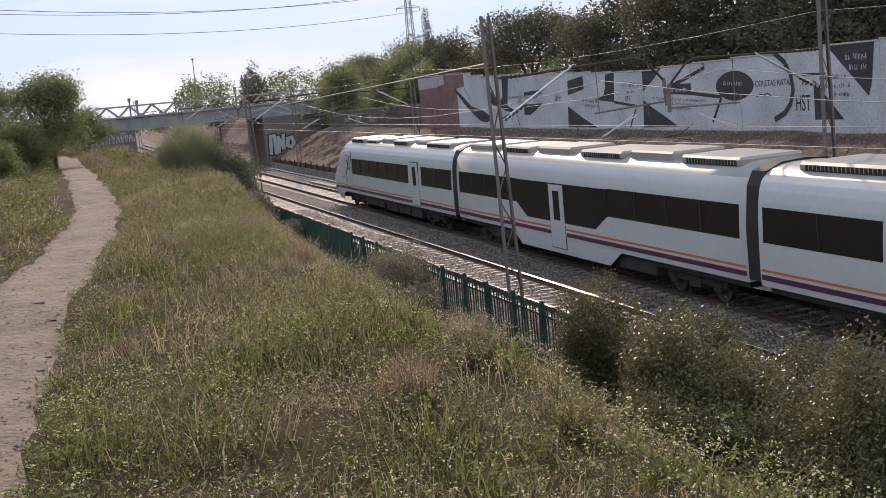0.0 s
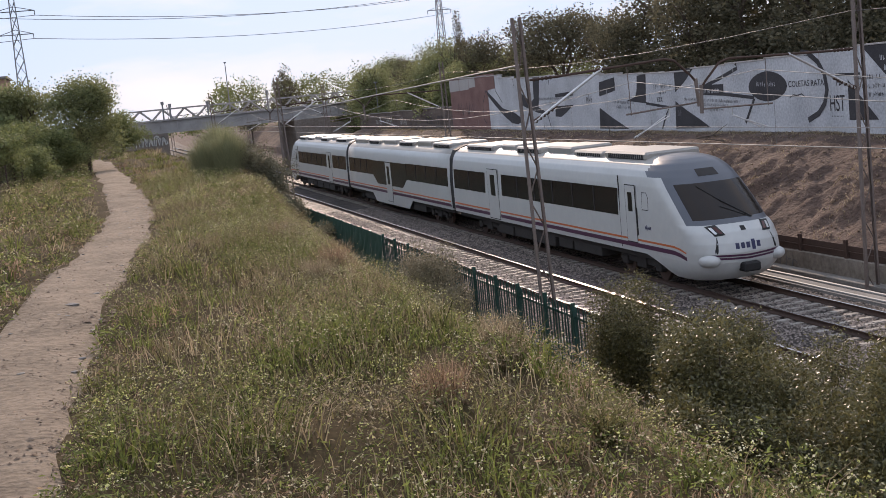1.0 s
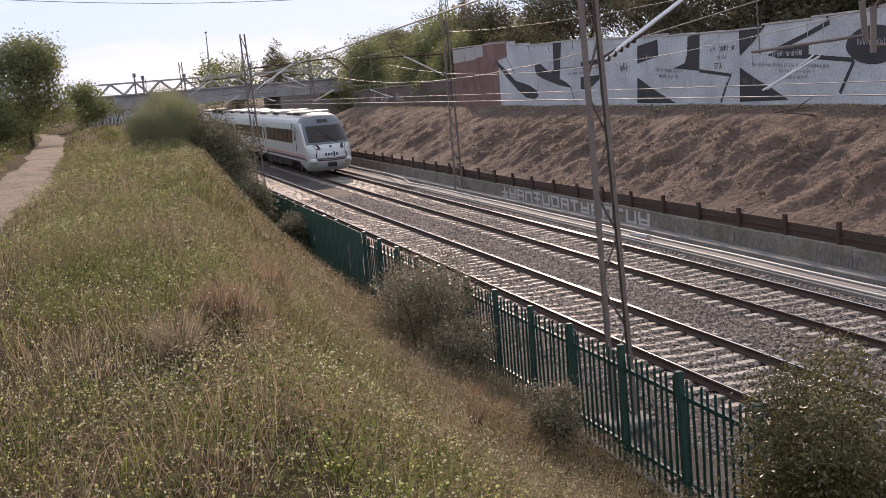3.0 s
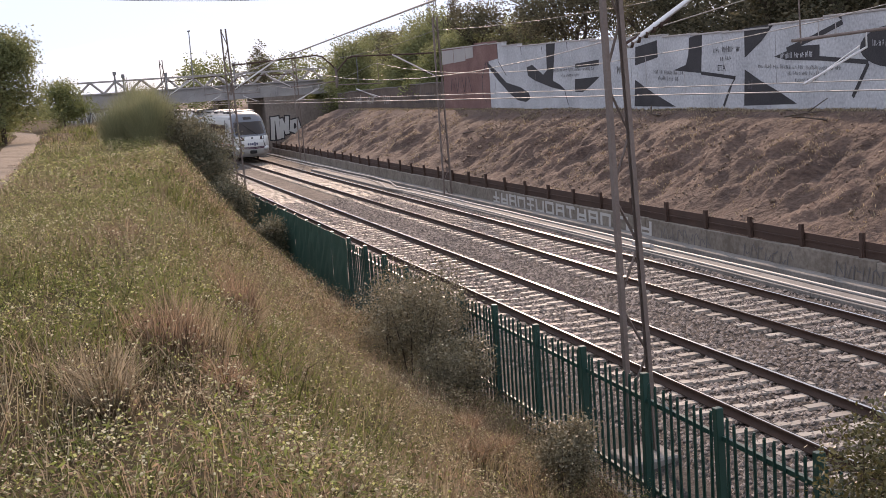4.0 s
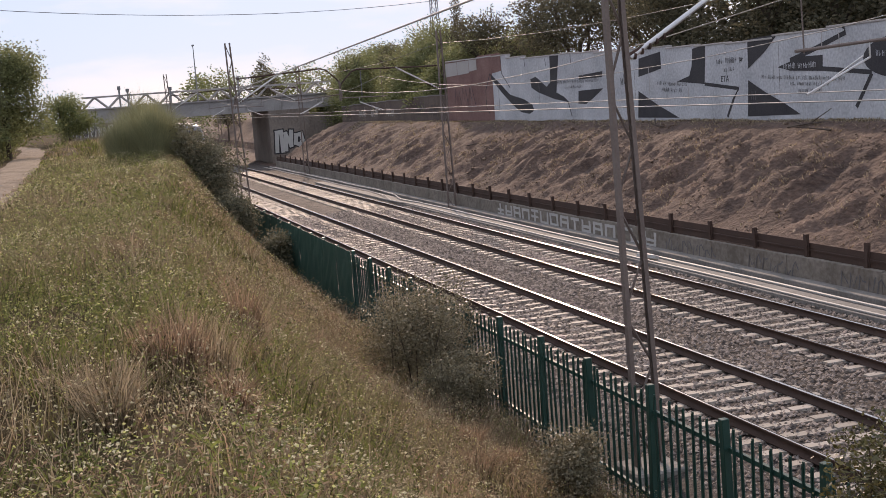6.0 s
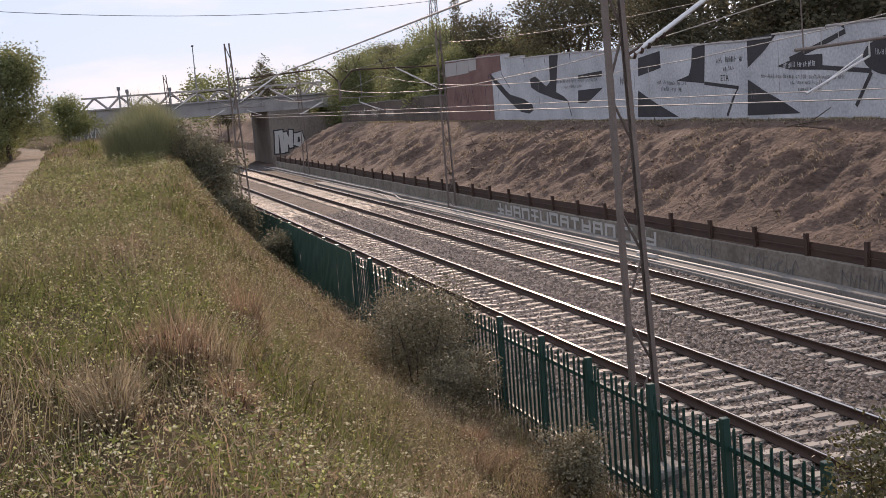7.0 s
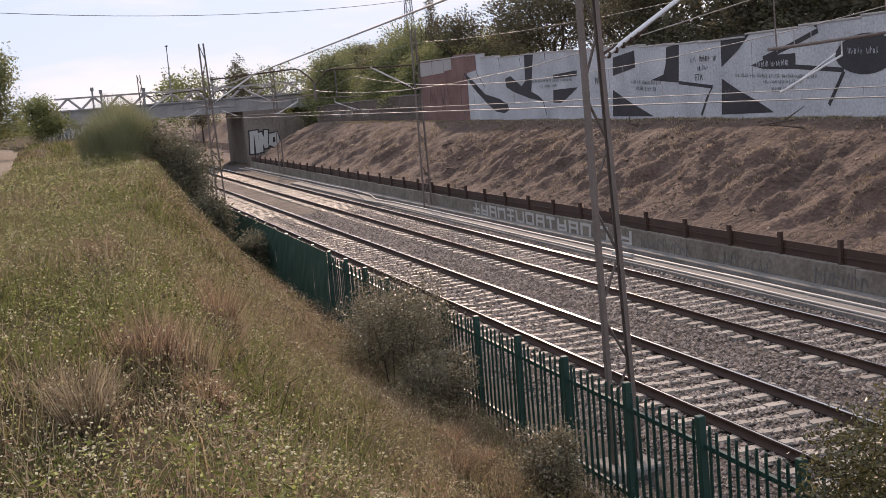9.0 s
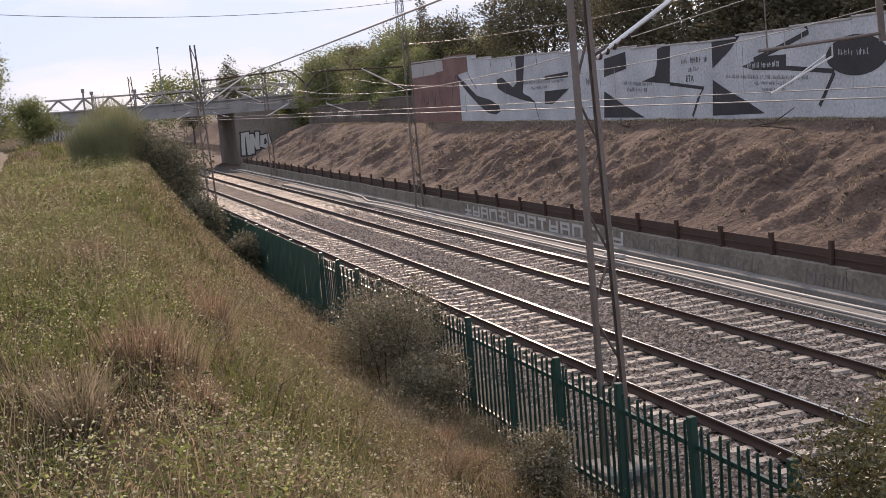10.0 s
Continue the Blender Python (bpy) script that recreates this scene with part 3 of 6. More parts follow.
def band(car, spans, z0=2.06, z1=2.97):
    for y0, y1 in spans:
        for sx in (-1, 1):
            bm = slab(rect(y0, y1, z0, z1), sx * 1.462, sx * 1.474)
            for v in bm.verts:
                if v.co.z > 2.5:
                    v.co.x -= sx * 0.026
            w = part("window_band", bm, TRAINGLASS, car)
            n = max(1, round((y1 - y0) / 1.9))
            for i in range(1, n):
                y = y0 + (y1 - y0) * i / n
                part("pillar", slab(rect(y - 0.03, y + 0.03, z0, z1 - 0.02), sx * 1.458, sx * 1.476), RUBBER, w)


def stripes(car, spans):
    for y0, y1 in spans:
        for sx in (-1, 1):
            part("orange_stripe", slab(rect(y0, y1, 1.30, 1.365), sx * 1.466, sx * 1.4735), ORANGE, car)
            part("purple_stripe", slab(rect(y0, y1, 1.08, 1.22), sx * 1.462, sx * 1.4735), PURPLE, car)


def roof_unit(car, y0, y1, w=0.95, z=4.16, grille=True, m=None):
    bm = bmesh.new()
    box(bm, -w, w, y0, y1, 3.86, z, bevel=0.07)
    u = part("roof_unit", bm, m or TRAINROOF, car)
    if grille:
        g = bmesh.new()
        n = int((y1 - y0 - 0.4) / 0.16)
        for i in range(n):
            yy = y0 + 0.2 + i * 0.16
            for sx in (-1, 1):
                box(g, min(sx * (w - 0.1), sx * (w + 0.012)), max(sx * (w - 0.1), sx * (w + 0.012)), yy, yy + 0.1, 3.9, z - 0.08)
        part("grille", g, RUBBER, u)["kind"] = "stuff"


def underframe(car, y0, y1):
    bm = bmesh.new()
    box(bm, -1.28, 1.28, y0, y1, 0.72, 0.93)
    r = random.Random(2)
    y = y0 + 5.2
    while y < y1 - 6:
        w = r.uniform(1.2, 2.6)
        box(bm, -1.3, 1.3, y, y + w, r.uniform(0.28, 0.4), 0.75, bevel=0.03)
        y += w + r.uniform(0.15, 0.5)
    part("underframe", bm, TRAINUNDER, car)


def shell_skirt(car):
    """The white skirt below the nose, cut back towards the bogie."""
    th = np.linspace(0, np.pi, 31)
    rows = []
    for z, w, yf, back in ((0.34, 1.22, 0.62, 2.3), (0.5, 1.34, 0.34, 2.6), (0.72, 1.42, 0.14, 3.1), (0.93, 1.452, 0.06, 3.9)):
        ex = 2 / 2.7
        x = -w * np.sign(np.cos(th)) * np.abs(np.cos(th)) ** ex
        y = yf + 1.25 * (1 - np.abs(np.sin(th)) ** ex)
        rows.append(np.stack([np.concatenate([[-w], x, [w]]), np.concatenate([[back], y, [back]]), np.full(33, z)], 1))
    v = np.array(rows)
    a, b = np.meshgrid(np.arange(3), np.arange(32), indexing="ij")
    q = (a * 33 + b).ravel()
    link("nose_skirt", grid_mesh("nose_skirt", v.reshape(-1, 3), np.stack([q, q + 1, q + 34, q + 33], 1), True), TRAINWHITE, car)


def nose_y(x, z):
    """Where the nose's skin lies at a width and height."""
    w = np.interp(z, LVZ, LVW)
    return float(np.interp(z, LVZ, LVF) + (1.25 + 0.2 * (z > 2)) * (1 - (1 - min(abs(x) / w, 0.999) ** 2.7) ** (1 / 2.7)))


def side_x(y, z):
    """Half-width of the cab's skin at a distance from its tip and a height."""
    t = (y - np.interp(z, LVZ, LVF)) / (1.25 + 0.2 * (z > 2))
    w = np.interp(z, LVZ, LVW)
    return float(w if t >= 1 else w * (1 - (1 - max(t, 0)) ** 2.7) ** (1 / 2.7))


def decal(name, pts, material, parent, lift):
    """A thin piece that follows the nose; pts are (x, z)."""
    bm = bmesh.new()
    f = bm.faces.new([bm.verts.new((x, nose_y(x, z) - lift, z)) for x, z in pts])
    bmesh.ops.triangulate(bm, faces=[f])
    bmesh.ops.subdivide_edges(bm, edges=bm.edges[:], cuts=3, use_grid_fill=True)
    for v in bm.verts:
        v.co.y = nose_y(v.co.x, v.co.z) - lift
    return part(name, bm, material, parent)


def side_patch(name, pts, sx, material, parent, lift):
    """A thin piece that follows the cab's side; pts are (y, z)."""
    bm = bmesh.new()
    f = bm.faces.new([bm.verts.new((sx * (side_x(y, z) + lift), y, z)) for y, z in pts])
    bmesh.ops.triangulate(bm, faces=[f])
    bmesh.ops.subdivide_edges(bm, edges=bm.edges[:], cuts=3, use_grid_fill=True)
    for v in bm.verts:
        v.co.x = sx * (side_x(v.co.y, v.co.z) + lift)
    return part(name, bm, material, parent)


def cab_car():
    car = empty("railcar", "white diesel railcar with dark window band, orange and purple stripes", "railcar", group="cars of the train")
    zs = np.unique(np.concatenate([np.linspace(0.92, 4.03, 46), LVZ]))
    shell("body", CAR_L, car, True, zs, mats=[TRAINWHITE, TRAINROOF, TRAINGREY, TRAINGLASS], pick=pick_cab)
    shell_skirt(car)
    bm = slab([(-1.44, 0.93), (1.44, 0.93), (1.46, 2.3), (1.36, 3.4), (1.17, 3.78), (0.7, 3.97), (0, 4.02), (-0.7, 3.97), (-1.17, 3.78), (-1.36, 3.4), (-1.46, 2.3)], 0, 0.04)
    bmesh.ops.transform(bm, matrix=Matrix(((0, 1, 0, 0), (1, 0, 0, CAR_L - 0.05), (0, 0, 1, 0), (0, 0, 0, 1))), verts=bm.verts)
    part("end_wall", bm, TRAINGREY, car)
    band(car, [(5.8, 17.55), (19.75, 24.4)])
    stripes(car, [(1.9, 17.9), (19.4, 24.55)])
    doors(car, 18.0, 19.3, 1.0, 3.14)
    doors(car, 4.45, 5.15, 1.25, 3.1, "cab_door")
    for sx in (-1, 1):
        part("cab_seam", slab(rect(5.66, 5.685, 1.0, 3.4), sx * 1.44, sx * 1.4715), RUBBER, car)
        part("handrail", slab(rect(4.33, 4.35, 1.5, 2.4), sx * 1.47, sx * 1.50), RUBBER, car)
        lm = decal("lamp_housing", [(sx * 0.62, 1.74), (sx * 0.93, 1.72), (sx * 1.06, 2.0), (sx * 0.74, 2.03)], RUBBER, car, 0.012)
        decal("lamp", [(sx * 0.68, 1.79), (sx * 0.79, 1.79), (sx * 0.87, 1.97), (sx * 0.77, 1.97)], REDLAMP, lm, 0.022)
        decal("lamp", [(sx * 0.83, 1.79), (sx * 0.91, 1.78), (sx * 0.99, 1.96), (sx * 0.9, 1.97)], ALU, lm, 0.022)
        b = bmesh.new()
        bmesh.ops.create_icosphere(b, subdivisions=3, radius=1.0, matrix=Matrix.Translation((sx * 1.08, 0.5, 1.0)) @ Matrix.Diagonal((0.3, 0.46, 0.22, 1)))
        part("buffer_fairing", b, TRAINWHITE, car, smooth=True)
        w0 = side_patch("cab_side_window", [(3.52, 2.34), (3.98, 2.34), (3.98, 2.92), (3.66, 2.92), (3.52, 2.76)], sx, RUBBER, car, 0.006)
        side_patch("window_panel", [(3.545, 2.365), (3.955, 2.365), (3.955, 2.895), (3.67, 2.895), (3.545, 2.75)], sx, TRAINWHITE, w0, 0.009)
        # brand mark as plain shapes
        for k, hh in enumerate((0.10, 0.10, 0.10, 0.17, 0.10)):
            side_patch("mark", [(3.42 + 0.085 * k, 1.78 - hh / 2), (3.475 + 0.085 * k, 1.78 - hh / 2), (3.475 + 0.085 * k, 1.78 + hh / 2), (3.42 + 0.085 * k, 1.78 + hh / 2)], sx, MARKBLUE, car, 0.008)
        for z0, z1, m in ((1.30, 1.365, ORANGE), (1.08, 1.22, PURPLE)):
            side_patch("nose_stripe", [(1.15, z0 - 0.12), (1.55, z0 - 0.04), (1.92, z0), (1.92, z1), (1.55, z1 - 0.04), (1.15, z1 - 0.14)], sx, m, car, 0.005)
    for k, hh in enumerate((0.17, 0.17, 0.17, 0.3, 0.17)):
        x = -0.36 + 0.175 * k
        decal("mark", [(x - 0.06, 1.40 - hh / 2), (x + 0.06, 1.40 - hh / 2), (x + 0.06, 1.40 + hh / 2), (x - 0.06, 1.40 + hh / 2)], MARKBLUE, car, 0.008)
    for z0, z1 in ((1.075, 1.135), (0.985, 1.045)):
        for i in range(14):
            x0, x1 = -1.12 + 0.16 * i, -0.96 + 0.16 * i
            decal("front_stripe", [(x0, z0 + 0.05 * abs(x0)), (x1, z0 + 0.05 * abs(x1)), (x1, z1 + 0.05 * abs(x1)), (x0, z1 + 0.05 * abs(x0))], PURPLE, car, 0.007)
    for pts in ([(-1.0, 0.96), (-1.02, 1.3), (-0.9, 1.68), (-0.88, 1.68), (-0.995, 1.3), (-0.975, 0.96)], [(1.0, 0.96), (1.02, 1.3), (0.9, 1.68), (0.88, 1.68), (0.995, 1.3), (0.975, 0.96)]):
        decal("hatch_seam", pts, RUBBER, car, 0.005)
    decal("badge", [(-0.07, 1.82), (0.09, 1.82), (0.11, 1.94), (-0.05, 1.94)], RUBBER, car, 0.008)
    decal("destination_display", [(-0.36, 3.38), (0.36, 3.38), (0.33, 3.6), (-0.33, 3.6)], TRAINGLASS, car, 0.008)
    b = bmesh.new()
    box(b, -0.28, 0.28, -0.16, 0.5, 0.62, 0.9, bevel=0.05)
    part("coupler", b, RUBBER, car)
    b = bmesh.new()
    for (xa, za), (xb, zb), rr in (((0.55, 2.14), (-0.15, 2.66), 0.022), ((-0.15, 2.66), (-0.62, 3.12), 0.014), ((0.5, 2.14), (-0.3, 2.52), 0.012)):
        bar(b, (xa, nose_y(xa, za) - 0.03, za), (xb, nose_y(xb, zb) - 0.03, zb), rr, 6)
    part("windscreen_wiper", b, RUBBER, car)
    underframe(car, 2.6, CAR_L - 0.2)
    bogie(car, 5.0)
    bogie(car, 20.6)
    for y0, y1, w, z, g in ((4.4, 7.6, 1.0, 4.14, True), (7.9, 10.5, 0.95, 4.1, True), (10.9, 13.4, 0.85, 4.2, False), (13.8, 16.6, 1.0, 4.14, True), (17.2, 19.0, 0.8, 4.18, False), (19.6, 23.4, 1.0, 4.12, True)):
        roof_unit(car, y0, y1, w, z, g)
    return car


def middle_car():
    car = empty("railcar", "white trailer railcar with dark stepped window band and low doors", "railcar", group="cars of the train")
    zs = np.unique(np.concatenate([np.linspace(0.92, 4.03, 18), LVZ]))
    shell("body", 23.3, car, False, zs, y_start=0.02, mats=[TRAINWHITE, TRAINROOF], pick=lambda c: (c[:, 2] > 3.72).astype(int))
    prof = [(-1.44, 0.93), (1.44, 0.93), (1.46, 2.3), (1.36, 3.4), (1.17, 3.78), (0.7, 3.97), (0, 4.02), (-0.7, 3.97), (-1.17, 3.78), (-1.36, 3.4), (-1.46, 2.3)]
    for ye in (0.03, 23.25):
        bm = slab(prof, 0, 0.04)
        bmesh.ops.transform(bm, matrix=Matrix(((0, 1, 0, 0), (1, 0, 0, ye), (0, 0, 1, 0), (0, 0, 0, 1))), verts=bm.verts)
        part("end_wall", bm, TRAINGREY, car)
    for ye in (-0.62, 23.3):
        bm = slab([(y * 0.985, 1.0 + (z - 0.93) * 1.0) for y, z in prof], 0, 0.64)
        bmesh.ops.transform(bm, matrix=Matrix(((0, 1, 0, 0), (1, 0, 0, ye), (0, 0, 1, 0), (0, 0, 0, 1))), verts=bm.verts)
        part("gangway_bellows", bm, RUBBER, car)
    band(car, [(0.3, 8.2), (16.2, 23.0)])
    for sx in (-1, 1):
        part("window_band", slab([(8.2, 2.06), (9.2, 1.55), (15.2, 1.55), (16.2, 2.06), (16.2, 2.95), (8.2, 2.95)], sx * 1.44, sx * 1.4738), TRAINGLASS, car)
        part("low_skirt", slab([(7.4, 0.93), (8.3, 0.42), (16.0, 0.42), (16.8, 0.93)], sx * 1.43, sx * 1.455), TRAINWHITE, car)
    stripes(car, [(0.05, 11.6), (13.0, 23.25)])
    doors(car, 11.7, 12.95, 0.62, 2.9)
    underframe(car, 0.2, 23.1)
    bogie(car, 3.4)
    bogie(car, 19.9)
    for y0, y1, w, z, g in ((0.8, 4.0, 1.0, 4.14, True), (4.6, 7.4, 0.9, 4.2, False), (7.8, 11.0, 1.0, 4.14, True), (12.0, 15.0, 0.9, 4.18, False), (15.6, 18.6, 1.0, 4.14, True), (19.2, 22.6, 0.95, 4.16, False)):
        roof_unit(car, y0, y1, w, z, g)
    return car


TRAIN_ROWS = [(0.0, -12.6), (0.5, 2.2), (1.0, 16.6), (1.5, 31.3), (2.0, 45.8), (2.5, 59.6), (3.0, 73.0), (3.5, 86.0), (4.0, 98.8), (4.5, 111.8), (5.0, 124.8), (5.5, 137.6), (6.0, 150.4), (7.0, 175.5), (8.0, 200.5), (9.0, 225.0), (10.0, 249.0)]
car_a = cab_car()
car_b = middle_car()
car_c = copy_thing(car_a, pose(0, 0, 0))
CARS = [(car_a, 0.0, 0), (car_b, CAR_L + 0.6, 0), (car_c, 2 * CAR_L + 1.2 + 23.3, 180)]

# ---- near fence ----
def fence():
    ob = empty("palisade_fence", "green painted steel palisade fence beside the tracks", "fence", kind="structure")
    pb = bmesh.new()
    box(pb, -0.05, 0.05, -0.05, 0.05, -0.75, 1.36, bevel=0.008)
    post = bpy.data.meshes.new("post")
    pb.to_mesh(post)
    pb.free()
    pb = bmesh.new()
    box(pb, -0.008, 0.008, -0.03, 0.03, -0.52, 1.25)
    box(pb, -0.022, 0.0, -0.012, 0.012, -0.52, 1.23)
    bmesh.ops.bisect_plane(pb, geom=pb.verts[:] + pb.edges[:] + pb.faces[:], plane_co=(0, 0, 1.25), plane_no=(0, 0, 1))
    for v in pb.verts:
        if v.co.z > 1.22:
            v.co.y *= 0.55
            v.co.z += 0.03
    pale = bpy.data.meshes.new("pale")
    pb.to_mesh(pale)
    pb.free()
    r = random.Random(8)
    n = 0
    for i in range(-8, 36):
        y = 12.2 + 1.95 * i
        lean = pose(FENCE_X, y, r.uniform(-0.015, 0.02), r.uniform(-0.8, 0.8), r.uniform(-1.2, 1.2), 0)
        link("post", post, GREEN, ob, at=lean)
        bm = bmesh.new()
        for z in (-0.22, 1.0):
            box(bm, FENCE_X - 0.005, FENCE_X + 0.045, y + 0.05, y + 1.90, z - 0.03, z + 0.03)
        part("crossrail", bm, GREEN, ob)
        if i < 10:
            for k in range(9):
                link("pale", pale, GREEN, ob, at=pose(FENCE_X - 0.022, y + 0.195 * (k + 1), r.uniform(-0.012, 0.012), r.uniform(-0.6, 0.6), r.uniform(-1, 1), r.uniform(-4, 4)))
        else:
            bm = bmesh.new()
            bmesh.ops.create_grid(bm, x_segments=6, y_segments=6, size=0.5, matrix=Matrix.Translation((FENCE_X - 0.06, y + 0.975, 0.42)) @ Matrix.Rotation(radians(90), 4, "Y") @ Matrix.Diagonal((1.86, 1.93, 1, 1)))
            for v in bm.verts:
                v.co.x += r.uniform(-0.018, 0.018)
            bmesh.ops.solidify(bm, geom=bm.faces[:], thickness=0.012)
            part("privacy_sheet", bm, GREENSHEET, ob, "sagging dark green plastic screening sheet")
        if i < 8:
            bm = bmesh.new()
            box(bm, FENCE_X - 0.09, FENCE_X + 0.09, y + 0.06, y + 1.89, -0.95, -0.5 + r.uniform(-0.04, 0.03), bevel=0.015)
            part("plinth", bm, CONC, ob, "weathered concrete gravel board")


fence()


# ---- masts and overhead line ----
CONTACT_Z = 4.86


def mast(x, y, side, top=8.5, base=-0.4):
    """A lattice mast with a tubular bracket over its track. side: +1 reaches to +x."""
    m = empty("catenary_mast", "weathered lattice steel catenary mast with tubular bracket arm", "catenary mast", pose(x, y, 0, 0, -1.6 if x < 0 else -0.5, 0), "catenary masts")
    hb, ht = 0.20, 0.11
    for sx in (-1, 1):
        bm = bmesh.new()
        prof = [(-0.028, -0.055), (0.036, -0.055), (0.036, -0.043), (-0.016, -0.043), (-0.016, 0.043), (0.036, 0.043), (0.036, 0.055), (-0.028, 0.055)]
        lo = [bm.verts.new((sx * (hb - a_), b_, base)) for a_, b_ in prof]
        hi = [bm.verts.new((sx * (ht - a_), b_, top)) for a_, b_ in prof]
        for i in range(8):
            bm.faces.new((lo[i], lo[(i + 1) % 8], hi[(i + 1) % 8], hi[i]))
        bm.faces.new(hi)
        part("leg", bm, MAST, m)
    n = 11
    for i in range(n):
        t0, t1 = i / n, (i + 1) / n
        z0, z1 = base + (top - base) * t0, base + (top - base) * t1
        w0, w1 = hb + (ht - hb) * t0, hb + (ht - hb) * t1
        s = 1 if i % 2 else -1
        bm = bmesh.new()
        bar(bm, (-s * w0, 0.058, z0 + 0.04), (s * w1, 0.058, z1 - 0.04), 0.021, 4)
        part("lacing_bar", bm, MAST, m)
    bm = bmesh.new()
    box(bm, -0.4, 0.4, -0.4, 0.4, base - 0.3, base + 0.12, bevel=0.03)
    part("foundation", bm, CONC, m)
    s = side
    bm = bmesh.new()
    bar(bm, (s * 0.2, 0, 5.7), (s * 2.3, 0, 6.88), 0.038, 10)
    part("strut", bm, ALU, m, "bright galvanised diagonal strut")
    bm = bmesh.new()
    pts = [(0.9, 6.82), (4.2, 6.92), (4.5, 6.84), (4.96, 6.38), (5.1, 6.2)]
    for a_, b_ in zip(pts, pts[1:]):
        bar(bm, (s * a_[0], 0, a_[1]), (s * b_[0], 0, b_[1]), 0.035, 8)
    part("top_tube", bm, RUST, m)
    bm = bmesh.new()
    bar(bm, (s * 5.1, 0, 6.28), (s * 5.14, 0, 5.5), 0.055, 8)
    part("drop_tube", bm, MAST, m)
    bm = bmesh.new()
    bar(bm, (s * 5.1, 0, 5.62), (s * 2.9, 0, 5.55), 0.026, 8)
    part("registration_tube", bm, MAST, m)
    bm = bmesh.new()
    bar(bm, (s * 4.2, 0, 5.35), (s * 3.05, 0, CONTACT_Z + 0.03), 0.018, 6)
    bar(bm, (s * 4.15, 0.1, 5.38), (s * 3.2, 0.1, CONTACT_Z + 0.03), 0.014, 6)
    bar(bm, (s * 4.2, 0, 5.35), (s * 4.2, 0, 5.6), 0.014, 6)
    part("steady_arm", bm, ALU, m)
    bm = bmesh.new()
    bar(bm, (s * 3.05, 0, 6.9), (s * 3.05, 0, 5.5), 0.012, 6)
    part("hanger", bm, MAST, m)
    for z, a_ in ((6.82, 0.2), (5.72, 0.15)):
        bm = bmesh.new()
        for k in range(5):
            xx = s * (a_ + 0.1 + 0.12 * k)
            bar(bm, (xx, 0, z + (0.06 * k if z < 6 else 0)), (xx + s * 0.035, 0, z + (0.06 * k if z < 6 else 0)), 0.052, 10)
        bar(bm, (s * a_, 0, z), (s * (a_ + 0.75), 0, z + (0.32 if z < 6 else 0)), 0.03, 8)
        part("insulator", bm, RUST, m)
    return m


MAST_Y = (15.7, 57.0, 95.0, 150.0)
for y in MAST_Y:
    mast(-1.9, y, 1)
    mast(8.12, y - 0.4, -1)


def wire(name, pts, r, label, group="overhead wires", material=WIRE):
    """One continuous wire through pts."""
    pts = np.array([tuple(p) for p in pts], float)
    d = np.gradient(pts, axis=0)
    d /= np.linalg.norm(d, axis=1)[:, None]
    up = np.where(np.abs(d[:, 2:3]) > 0.9, np.array([[1.0, 0, 0]]), np.array([[0, 0, 1.0]]))
    a_ = np.cross(d, up)
    a_ /= np.linalg.norm(a_, axis=1)[:, None]
    b_ = np.cross(d, a_)
    th = np.linspace(0, 2 * np.pi, 6)[:5]
    v = pts[:, None] + r * (np.cos(th)[None, :, None] * a_[:, None] + np.sin(th)[None, :, None] * b_[:, None])
    n = len(pts)
    f = [(i * 5 + k, i * 5 + (k + 1) % 5, (i + 1) * 5 + (k + 1) % 5, (i + 1) * 5 + k) for i in range(n - 1) for k in range(5)]
    return tagged(link(name, grid_mesh(name, v.reshape(-1, 3), f, True), material), label, "wire", group)


for x0 in (GAUGE / 2 + 0.25, TRACK2 + GAUGE / 2 + 0.1):
    wire("contact_wire", [(x0, y, CONTACT_Z) for y in range(-40, 280, 20)], 0.011, "taut copper contact wire over a track", material=PALEWIRE)
    pts = []
    span = (-26.0,) + MAST_Y + (200.0, 260.0)
    for y0, y1 in zip(span, span[1:]):
        for k in range(8):
            t = k / 8
            pts.append((x0, y0 + (y1 - y0) * t, 6.5 - 1.05 * 4 * t * (1 - t) * (y1 - y0) / 45))
    wire("messenger_wire", pts, 0.010, "sagging messenger wire above the contact wire", material=PALEWIRE)
    for y0, y1 in zip(span[:4], span[1:]):
        for k in range(1, 6):
            t = k / 6
            z = 6.5 - 1.05 * 4 * t * (1 - t) * (y1 - y0) / 45
            wire("dropper", [(x0, y0 + (y1 - y0) * t, z), (x0, y0 + (y1 - y0) * t, CONTACT_Z)], 0.004, "thin dropper between the overhead wires", "droppers")
wire("anchor_wire", [(-1.9, 57.0, 6.3), (-2.1, 15.7, 7.25)], 0.024, "thick pale anchor wire between two masts", material=PALEWIRE)
pts = []
for y0, y1 in zip((-26,) + MAST_Y, MAST_Y):
    for k in range(6):
        t = k / 6
        pts.append((8.12, y0 + (y1 - y0) * t, 7.9 - 0.5 * 4 * t * (1 - t)))
wire("feeder_wire", pts, 0.013, "grey feeder cable along the far masts")


